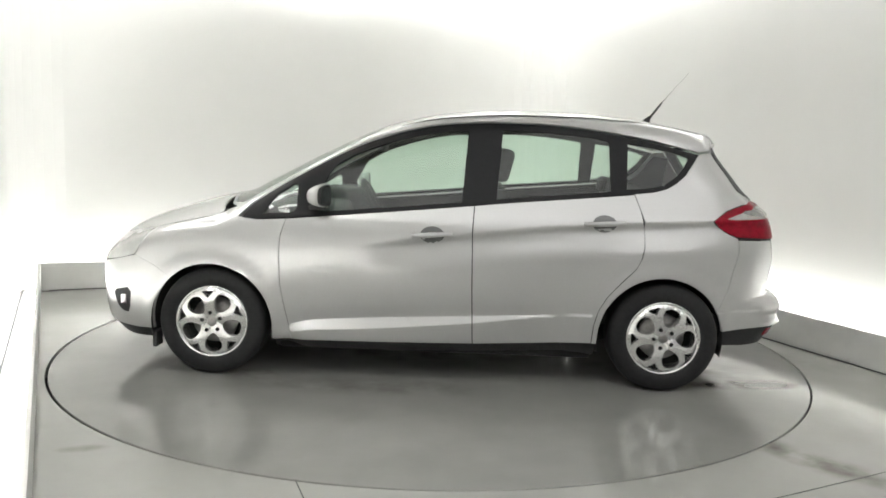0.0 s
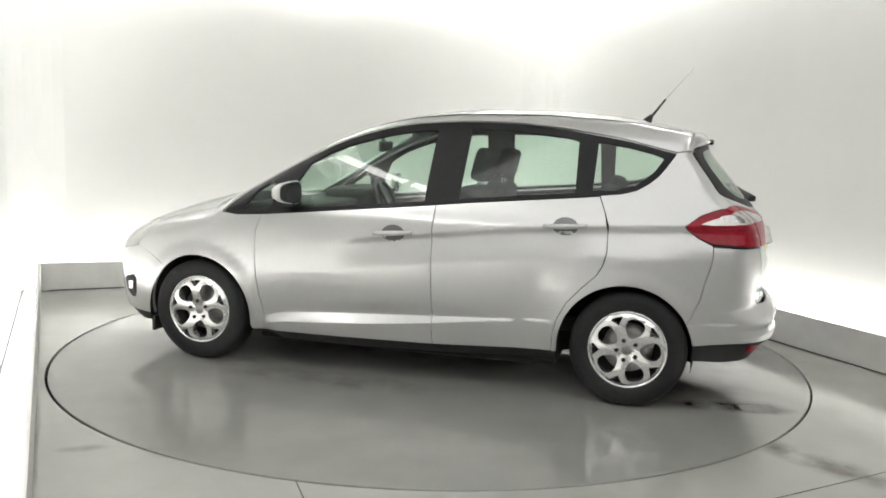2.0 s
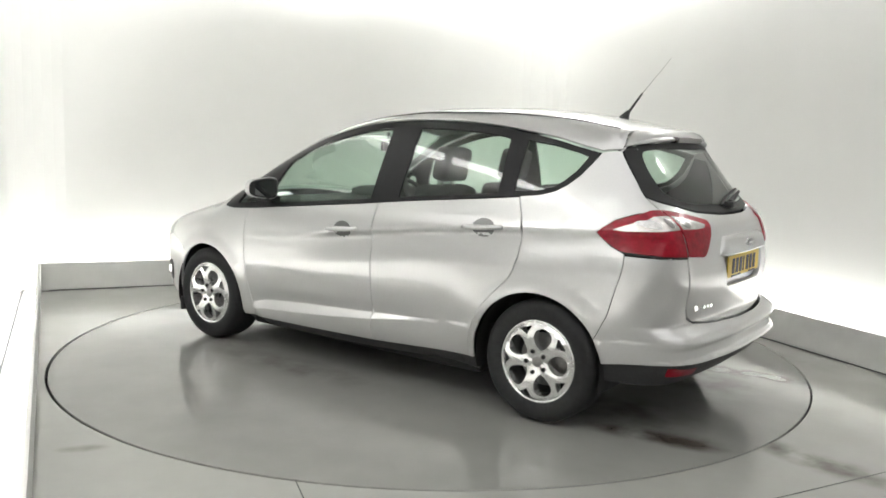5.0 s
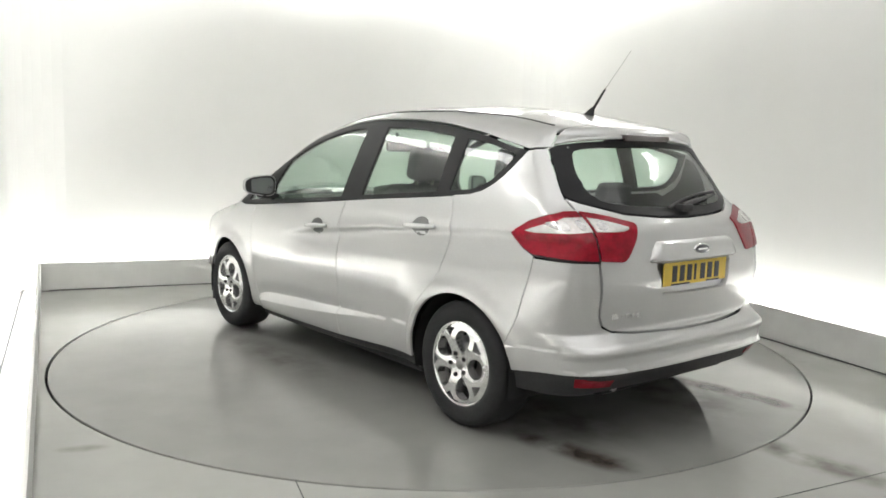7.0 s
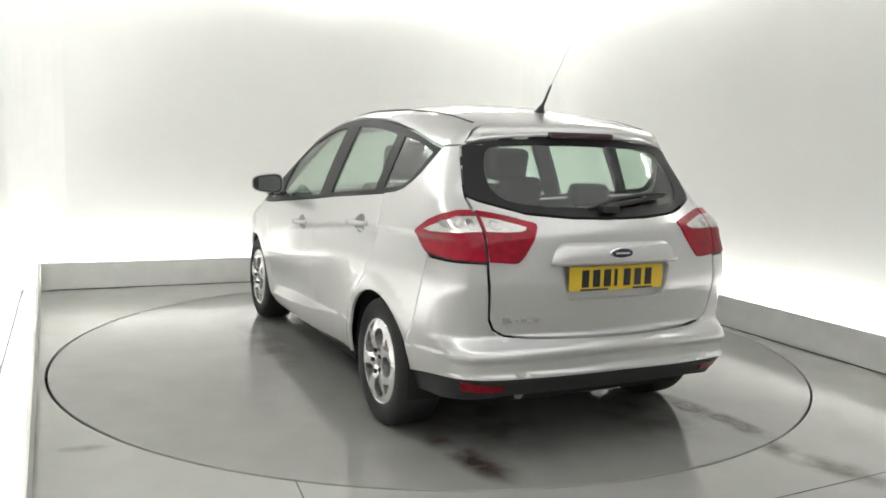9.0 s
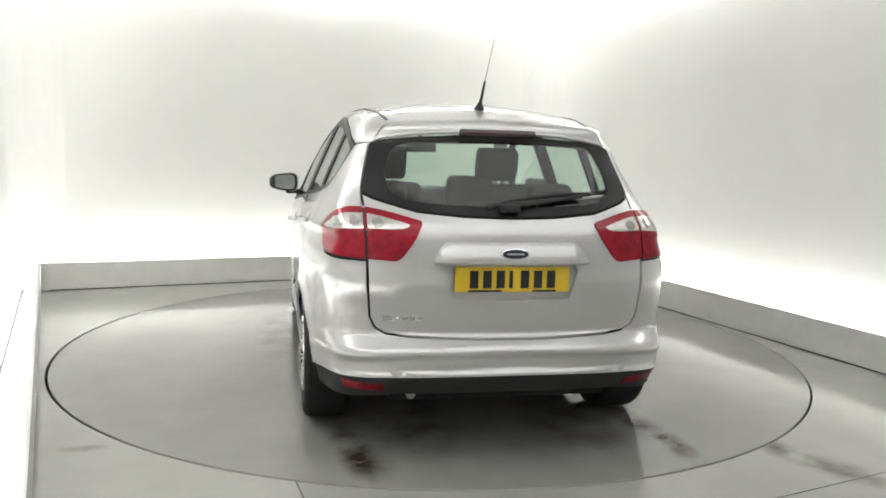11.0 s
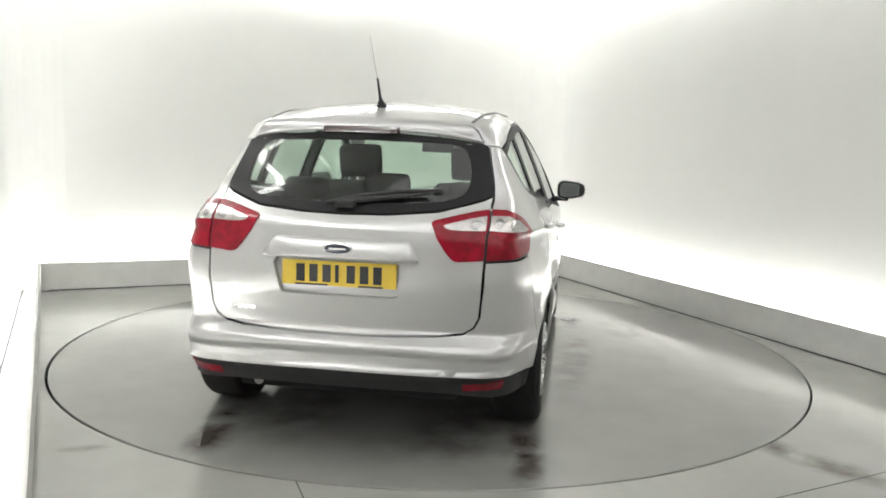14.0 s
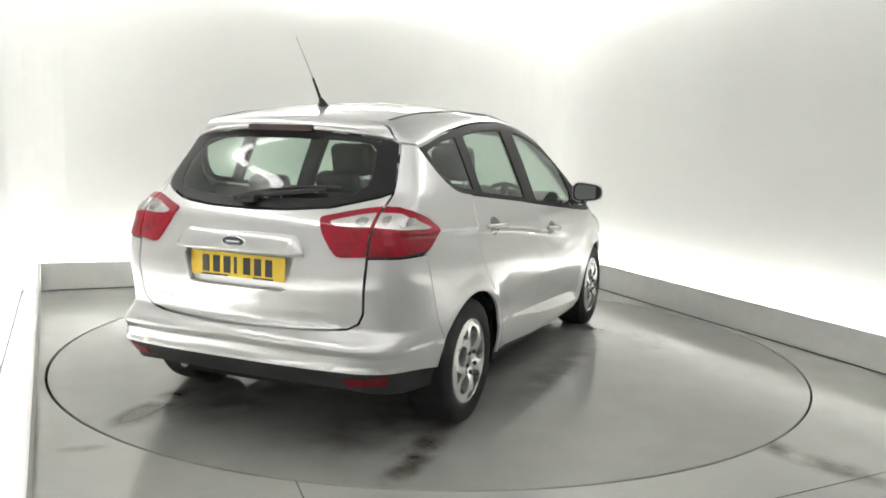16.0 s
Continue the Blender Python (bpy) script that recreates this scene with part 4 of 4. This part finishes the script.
hi_ = outline_in("c", Rr((0.0, 0.410), (0.25, 0.408), (0.476, 0.404), (0.70, 0.396)) + S((-1.80, 0.378)))
ring = [tuple(p) for p in low] + [(-a, b) for a, b in low[-2::-1]] + [(-a, b) for a, b in hi_[::-1]] + [tuple(p) for p in hi_[1:]]
valance = build_panel("rear_valance", panel_data("c", ring, raw=True, off=-0.014, gap=0.0, depth=0.03), BLACK_PLASTIC, car, "black plastic lower bumper")
for mir in (False, True):
    build_panel("reflector", panel_data("c", Rr((0.745, 0.364), (0.56, 0.352), (0.56, 0.318), (0.73, 0.325)), off=-0.008, gap=0, depth=0.008), RED_LENS, valance, "red rear reflector", mir)
both("front_bumper", panel_data("s", S((1.68, 0.64)) + arch(0, 48, -8, 8) + S((1.70, 0.250), (1.80, 0.246), (1.95, 0.258), (2.04, 0.285), (2.105, 0.38), (2.112, 0.50), (2.10, 0.62), (2.04, 0.635), (1.93, 0.662), (1.80, 0.695)), gap=0.001), PAINT, car)
build_panel("front_grille", panel_data("f", [(0.58, 0.24), (0.66, 0.40), (0.60, 0.62), (0.45, 0.72), (0.2, 0.76), (-0.2, 0.76), (-0.45, 0.72), (-0.60, 0.62), (-0.66, 0.40), (-0.58, 0.24)], raw=True, off=-0.004), BLACK_PLASTIC, car, "black front grille")
both("front_lip", panel_data("s", S((1.69, 0.250), (1.70, 0.180), (1.85, 0.178), (1.98, 0.20), (2.04, 0.282), (1.95, 0.256), (1.80, 0.244)), off=-0.006, gap=0.0), BLACK_PLASTIC, car, "black lower lip of the front bumper")
both("headlight", panel_data("s", S((2.06, 0.635), (1.93, 0.662), (1.80, 0.695)) + T((1.71, 0.708), (1.84, 0.628), (1.96, 0.528), (2.02, 0.40)), off=0.002, gap=0.002), LAMP_LENS, car, "clear front headlight")
for mir in (False, True):
    fog = build_panel("fog_light_recess", panel_data("s", S((1.965, 0.468), (1.835, 0.498), (1.855, 0.338), (1.90, 0.342), (1.94, 0.38)), off=0.003, gap=0.0, soft=1), BLACK_PLASTIC, car, "black fog light recess", mir)
    p, n = skin(*cast("s", [(1.885, 0.42)]))
    c = Vector(p[0] + n[0] * 0.006)
    if mir:
        c.y = -c.y
    part("fog_light", box((-0.018, -0.010, -0.03), (0.018, 0.010, 0.03), 0.008, Matrix.Translation(c)), BULB_GREY, fog)

# --- sills, under-structure, wheel housings
both("sill", panel_data("s", S((0.955, 0.225), (0.88, 0.222), (0.0, 0.238), (-0.93, 0.272), (-0.93, 0.175), (0.0, 0.150), (0.96, 0.150)), off=-0.02, gap=0.0), BLACK_PLASTIC, car, "black plastic sill")
# a near-black sheet under the panels supplies the shade seen in their gaps
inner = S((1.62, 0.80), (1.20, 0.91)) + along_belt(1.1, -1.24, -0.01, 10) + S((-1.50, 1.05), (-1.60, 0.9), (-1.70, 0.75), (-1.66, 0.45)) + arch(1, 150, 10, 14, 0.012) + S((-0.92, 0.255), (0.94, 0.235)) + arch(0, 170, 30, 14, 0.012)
both("gap_underlay", panel_data("s", inner, off=-0.024, gap=0.0, depth=0.002, step_=0.08), DARK, car, "near-black underlay standing for the shade in the panel gaps")
build_panel("tailgate_inner", panel_data("r", [(0.66, 1.08), (0.66, 0.50), (0.0, 0.48), (-0.66, 0.50), (-0.66, 1.08), (0.0, 1.06)], off=-0.055, gap=0, raw=True, step_=0.1), CABIN, car)
for i, (ax, az, r) in enumerate(ARCHES):
    for sgn in (1, -1):
        bm = bmesh.new()
        rings = []
        for yy, rr in ((0.86, r + 0.004), (0.80, r + 0.012), (0.60, r + 0.012), (0.56, 0.1)):
            rings.append([bm.verts.new((ax + rr * math.cos(radians(-15 + 210 * k / 24)), sgn * yy, az + rr * math.sin(radians(-15 + 210 * k / 24)))) for k in range(25)])
        for q0, q1 in zip(rings, rings[1:]):
            for k in range(24):
                bm.faces.new((q0[k], q0[k + 1], q1[k + 1], q1[k]))
        part("wheel_housing", bm, DARK, car, "", True)
under = bmesh.new()
box_into(under, (-0.92, -0.79, 0.16), (0.94, 0.79, 0.26), 0.02)
box_into(under, (-1.92, -0.52, 0.24), (-0.9, 0.52, 0.36), 0.03)
box_into(under, (0.9, -0.52, 0.19), (2.0, 0.52, 0.40), 0.03)
part("underbody", under, DARK, car, "dark underside")
part("exhaust", rod((-1.93, 0.42, 0.275), (-1.6, 0.42, 0.275), 0.022, 0.022, 14), STEEL, car, "steel exhaust tail pipe")
for sgn in (1, -1):
    part("mud_flap", box((1.665, sgn * 0.80 - 0.05, 0.145), (1.69, sgn * 0.80 + 0.05, 0.24), 0.004), BLACK_PLASTIC, car)

# --- door handles, mirrors, roof strips, aerial
def handle(x0, x1, z0, z1, door, mir):
    """A bowed pull handle before a dish, whose shade is painted as a flush grey patch."""
    mx, mz = (x0 + x1) / 2, (z0 + z1) / 2
    dish = [("s", mx + 0.070 * math.cos(a), mz - 0.003 + 0.050 * math.sin(a)) for a in np.linspace(0, 2 * math.pi, 17)[:-1]]
    h = build_panel("handle_dish", panel_data("s", dish, off=0.001, gap=0, depth=0.003, step_=0.02), DISH, door, "grey patch with the handle dish's shade painted in", mir)
    bm = bmesh.new()
    n = 10
    prev = None
    for k in range(n + 1):
        t = k / n
        x, z = x0 + (x1 - x0) * t, z0 + (z1 - z0) * t
        p, nn = skin(*cast("s", [(x, z)]))
        y = p[0][1] + 0.014 + 0.026 * math.sin(math.pi * t) ** 0.5
        hh = 0.011 + 0.005 * math.sin(math.pi * t)
        ring = [(x, y - 0.010, z - hh), (x, y + 0.004, z - hh * 0.8), (x, y + 0.009, z), (x, y + 0.004, z + hh * 0.8), (x, y - 0.010, z + hh), (x, y - 0.016, z)]
        ring = [bm.verts.new((a, -b if mir else b, c)) for a, b, c in ring]
        if prev:
            for i in range(6):
                bm.faces.new((prev[i], prev[(i + 1) % 6], ring[(i + 1) % 6], ring[i]))
        else:
            bm.faces.new(ring)
        prev = ring
    bm.faces.new(prev)
    bmesh.ops.recalc_face_normals(bm, faces=bm.faces)
    part("handle", bm, PAINT, door, "silver door handle", True)


for mir in (False, True):
    handle(0.150, -0.085, 0.874, 0.890, front_doors[mir], mir)
    handle(-0.835, -1.075, 0.968, 0.980, rear_doors[mir], mir)
    s = -1 if mir else 1
    mirror = new("door_mirror")
    mirror.parent = car
    bm = bmesh.new()
    # a tapered shell: wide at the back where the glass sits
    rows_m = []
    for k, (x, sy, sz) in enumerate(((0.648, 1.0, 1.0), (0.664, 0.99, 0.99), (0.686, 0.93, 0.92), (0.704, 0.80, 0.76), (0.714, 0.55, 0.5))):
        ring = []
        for j in range(20):
            a = 2 * math.pi * j / 20
            c, q = math.cos(a), math.sin(a)
            c, q = abs(c) ** 0.55 * (1 if c > 0 else -1), abs(q) ** 0.6 * (1 if q > 0 else -1)
            ring.append(bm.verts.new((x + 0.02 * c, s * (0.968 + 0.104 * sy * c - 0.012 * (sy - 1)), 1.083 + (0.066 - 0.012 * c) * sz * q + 0.006)))
        rows_m.append(ring)
    for q0, q1 in zip(rows_m, rows_m[1:]):
        for j in range(20):
            bm.faces.new((q0[j], q0[(j + 1) % 20], q1[(j + 1) % 20], q1[j]))
    bm.faces.new(rows_m[-1])
    bm.faces.new(rows_m[0][::-1])
    bmesh.ops.recalc_face_normals(bm, faces=bm.faces)
    part("mirror_cap", bm, PAINT, mirror, "silver mirror cap", True)
    bm = bmesh.new()
    ring = []
    for j in range(20):
        a = 2 * math.pi * j / 20
        c, q = math.cos(a), math.sin(a)
        c, q = abs(c) ** 0.55 * (1 if c > 0 else -1), abs(q) ** 0.6 * (1 if q > 0 else -1)
        ring.append((0.642 + 0.02 * c, s * (0.968 + 0.098 * c), 1.089 + (0.060 - 0.012 * c) * q))
    fr = [bm.verts.new(v) for v in ring]
    bk = [bm.verts.new((a + 0.012, b, c)) for a, b, c in ring]
    bm.faces.new(fr)
    for j in range(20):
        bm.faces.new((fr[j], fr[(j + 1) % 20], bk[(j + 1) % 20], bk[j]))
    bmesh.ops.recalc_face_normals(bm, faces=bm.faces)
    part("mirror_frame", bm, BLACK_PLASTIC, mirror, "black mirror frame")
    bm = bmesh.new()
    bm.faces.new([bm.verts.new((a - 0.002, s * 0.968 + (b - s * 0.968) * 0.86, 1.089 + (c - 1.089) * 0.84)) for a, b, c in ring])
    part("mirror_glass", bm, material("mirror_glass", (0.26, 0.28, 0.28), 0.03, 1.0), mirror, "mirror glass")
    part("mirror_arm", box((0.64, min(s * 0.83, s * 0.95), 1.005), (0.74, max(s * 0.83, s * 0.95), 1.035), 0.01), BLACK_PLASTIC, mirror)
    strip = [(0.25, 0.548), (-0.40, 0.562), (-1.0, 0.548), (-1.36, 0.524), (-1.54, 0.510), (-1.54, 0.496), (-1.36, 0.508), (-1.0, 0.532), (-0.40, 0.546), (0.25, 0.532)]
    build_panel("roof_strip", panel_data("t", strip, off=0.0025, raw=True, gap=0, depth=0.006), BLACK_PLASTIC, car, "black roof ditch strip", mir)
aerial = new("aerial")
aerial.parent = car
part("aerial_base", rod((-1.318, 0, 1.566), (-1.348, 0, 1.618), 0.034, 0.009, 14), BLACK_PLASTIC, aerial)
part("aerial_stem", rod((-1.345, 0, 1.605), (-1.425, 0, 1.715), 0.0085, 0.0055), BLACK_PLASTIC, aerial)
part("aerial_whip", rod((-1.425, 0, 1.715), (-1.583, 0, 1.905), 0.0016, 0.0011, 6), STEEL, aerial, "thin steel whip")

# --- wheels
def rim_bm():
    """A five-spoke alloy disc with large rounded openings and small slots near its edge."""
    circle = lambda cx, cy, rx, ry, turn, n=18: np.array([(cx + rx * math.cos(a) * math.cos(turn) - ry * math.sin(a) * math.sin(turn), cy + rx * math.cos(a) * math.sin(turn) + ry * math.sin(a) * math.cos(turn)) for a in np.linspace(0, 2 * math.pi, n + 1)[:-1]])
    outer = circle(0, 0, 0.207, 0.207, 0, 64)
    holes = []
    for k in range(5):
        a = radians(90 + 72 * k)
        c, s = math.cos(a), math.sin(a)
        # opening: wider towards the edge
        pts = []
        for q in np.linspace(0, 2 * math.pi, 21)[:-1]:
            u, w = 0.056 * math.cos(q), 0.049 * math.sin(q) * (1 + 0.30 * math.cos(q))
            r = 0.124 + u
            pts.append((r * c - w * s, r * s + w * c))
        holes.append(np.array(pts))
        a2 = a + radians(36)
        c, s = math.cos(a2), math.sin(a2)
        holes.append(np.array([(r * c - w * s, r * s + w * c) for r, w in ((0.146, 0.0), (0.158, 0.010), (0.181, 0.034), (0.187, 0.030), (0.188, 0.0), (0.187, -0.030), (0.181, -0.034), (0.158, -0.010))]))
    v, tri = fill(outer, holes, (0.014, 0.014))
    r = np.hypot(v[:, 0], v[:, 1])
    ang = np.arctan2(v[:, 1], v[:, 0])
    ridge = 0.5 - 0.5 * np.cos(5 * (ang - radians(90)))
    height = 0.002 + 0.030 * np.sin(np.clip(r / 0.207, 0, 1) * math.pi * 0.80) * (0.75 + 0.35 * ridge) - 0.012 * np.clip((r - 0.185) / 0.02, 0, 1)
    bm = bmesh.new()
    top = [bm.verts.new((p[0], -h, p[1])) for p, h in zip(v, height)]
    back = [bm.verts.new((p[0], 0.034 - h * 0.5, p[1])) for p, h in zip(v, height)]
    used = set()
    for t in tri:
        bm.faces.new([top[i] for i in t])
        bm.faces.new([back[i] for i in t[::-1]])
        used |= {(t[0], t[1]), (t[1], t[2]), (t[2], t[0])}
    for a, b in list(used):
        if (b, a) not in used:
            bm.faces.new((top[b], top[a], back[a], back[b]))
    for vv in [q for q in bm.verts if not q.link_faces]:
        bm.verts.remove(vv)
    bmesh.ops.recalc_face_normals(bm, faces=bm.faces)
    return bm


# wheel space: its axis is y, its outer side towards -y
wheel = new("wheel")
wheel.parent = car
part("tyre", lathe([(0.212, -0.004), (0.220, -0.014), (0.245, -0.022), (0.280, -0.022), (0.303, -0.012), (0.314, 0.006), (0.318, 0.030), (0.318, 0.165), (0.310, 0.195), (0.28, 0.208), (0.22, 0.20)], 64), RUBBER, wheel, "black road tyre", True)
rim = part("rim", rim_bm(), ALLOY, wheel, "silver five-spoke alloy rim")
part("rim_lip", lathe([(0.199, 0.0), (0.204, -0.012), (0.212, -0.014), (0.216, -0.006), (0.214, 0.02), (0.196, 0.05), (0.190, 0.16)], 64), ALLOY, rim, "", True)
part("centre_cap", lathe([(0.0004, -0.018), (0.022, -0.017), (0.029, -0.012), (0.031, 0.0)], 24), STEEL, rim, "dark centre cap", True)
for k in range(5):
    a = radians(90 + 36 + 72 * k)
    part("wheel_nut", rod((0.056 * math.cos(a), -0.0285, 0.056 * math.sin(a)), (0.056 * math.cos(a), -0.004, 0.056 * math.sin(a)), 0.011, 0.013, 10), DARK, rim)
part("brake_disc", lathe([(0.05, 0.060), (0.135, 0.058), (0.138, 0.070), (0.05, 0.085)], 40), STEEL, wheel, "grey brake disc", True)
part("brake_caliper", box((0.05, 0.045, 0.04), (0.13, 0.11, 0.13), 0.02), STEEL, wheel)
part("hub_back", lathe([(0.0005, 0.12), (0.20, 0.12), (0.20, 0.16), (0.0005, 0.16)], 40), DARK, wheel)


def turned(x, y, z, spin, right):
    return pose(x, y, z, 0, 0, 0 if right else 180) @ pose(0, 0, 0, 0, spin, 0)


YW = 0.862
spots = [(1.324, YW, 0.317, 30, False), (-1.324, YW, 0.317, 16, False), (1.324, -YW, 0.317, 25, True), (-1.324, -YW, 0.317, 5, True)]
for k, (x, y, z, spin, right) in enumerate(spots):
    w = wheel if k == 0 else copy_thing(wheel, Matrix())
    w.parent = car
    w.matrix_basis = turned(x, y, z, spin, right)

# --- cabin
cabin = bmesh.new()
box_into(cabin, (-1.95, -0.74, 0.36), (1.1, 0.74, 0.44), 0.02)
part("cabin_floor", cabin, DARK, car)
build_panel("headliner", panel_data("t", mirrored([(0.30, 0.0), (0.34, 0.45), (0.0, 0.55), (-0.8, 0.55), (-1.50, 0.50), (-1.58, 0.0)]), off=-0.035, raw=True, step_=0.12), HEADLINER, car, "pale grey headliner")
bm = bmesh.new()
box_into(bm, (0.64, -0.74, 0.72), (1.12, 0.74, 1.00), 0.06)
box_into(bm, (0.58, -0.70, 0.90), (0.92, -0.10, 1.07), 0.06)
box_into(bm, (0.30, -0.12, 0.5), (0.75, 0.12, 0.86), 0.04)
part("dashboard", bm, CABIN, car, "dark grey dashboard", True)
ringb = bmesh.new()
for i in range(32):
    for j in range(8):
        a, q = 2 * math.pi * i / 32, 2 * math.pi * j / 8
        ringb.verts.new(((0.18 + 0.016 * math.cos(q)) * math.cos(a), (0.18 + 0.016 * math.cos(q)) * math.sin(a), 0.016 * math.sin(q)))
ringb.verts.ensure_lookup_table()
for i in range(32):
    for j in range(8):
        ringb.faces.new([ringb.verts[k] for k in (i * 8 + j, i * 8 + (j + 1) % 8, ((i + 1) % 32) * 8 + (j + 1) % 8, ((i + 1) % 32) * 8 + j)])
box_into(ringb, (-0.17, -0.03, -0.02), (0.17, 0.03, 0.01), 0.01)
bmesh.ops.transform(ringb, matrix=pose(0.52, -0.37, 0.96, 0, -62, 0), verts=ringb.verts)
part("steering_wheel", ringb, CABIN, car, "black steering wheel", True)
part("rear_view_mirror", box((0.40, -0.115, 1.335), (0.425, 0.115, 1.405), 0.012), CABIN, car, "black rear-view mirror")
part("mirror_stalk", rod((0.42, 0, 1.39), (0.455, 0, 1.465), 0.012, 0.012), CABIN, car)


def seat(name, x, y, base_z, width, back_top, rest_top, rest_width, lean, label):
    """A seat with its cushion, backrest and head restraint on two posts."""
    s = new(name)
    s.parent = car
    tagged(s, label)
    part("cushion", box((x - 0.05, y - width / 2, base_z), (x + 0.48, y + width / 2, base_z + 0.16), 0.05, None, 3), SEAT_CLOTH, s, "", True)
    m = Matrix.Translation((x, y, base_z + 0.08)) @ pose(0, 0, 0, 0, -lean, 0)
    h = (back_top - base_z - 0.08) / math.cos(radians(lean))
    part("backrest", box((-0.10, -width / 2, 0), (0.05, width / 2, h), 0.055, m, 3), SEAT_CLOTH, s, "", True)
    h2 = (rest_top - base_z - 0.08) / math.cos(radians(lean))
    part("head_restraint", box((-0.075, -rest_width / 2, h + 0.035), (0.03, rest_width / 2, h2), 0.045, m, 3), SEAT_CLOTH, s, "", True)
    for q in (-0.06, 0.06):
        part("post", rod(m @ Vector((-0.02, q, h - 0.04)), m @ Vector((-0.02, q, h + 0.08)), 0.006, 0.006), STEEL, s)
    return s


for sgn in (1, -1):
    seat("front_seat", -0.17, sgn * 0.36, 0.46, 0.50, 1.15, 1.385, 0.27, 14, "dark cloth front seat with head restraint")
    seat("rear_seat", -0.93, sgn * 0.46, 0.46, 0.42, 1.06, 1.20, 0.25, 18, "dark cloth rear seat")
seat("rear_seat", -0.93, 0.0, 0.46, 0.44, 1.05, 1.235, 0.25, 18, "dark cloth rear centre seat")
part("load_cover", box((-1.85, -0.60, 0.98), (-1.15, 0.60, 1.0), 0.004), CABIN, car, "dark load cover")


# ---------------------------------------------------------------- what moves
def motions():
    """The turntable and the car on it turn together at a steady pace."""
    cx, cy = 0.0598, -0.0582
    rows_t, rows_c = [], []
    for k in range(33):
        t = k * 0.5
        a = 177.39 - 6.944 * t
        m = pose(0, 0, 0, 0, 0, a)
        rows_t.append((t, m))
        rows_c.append((t, m @ pose(-cx, -cy, 0)))
    walk(table, rows_t)
    walk(car, rows_c)


motions()
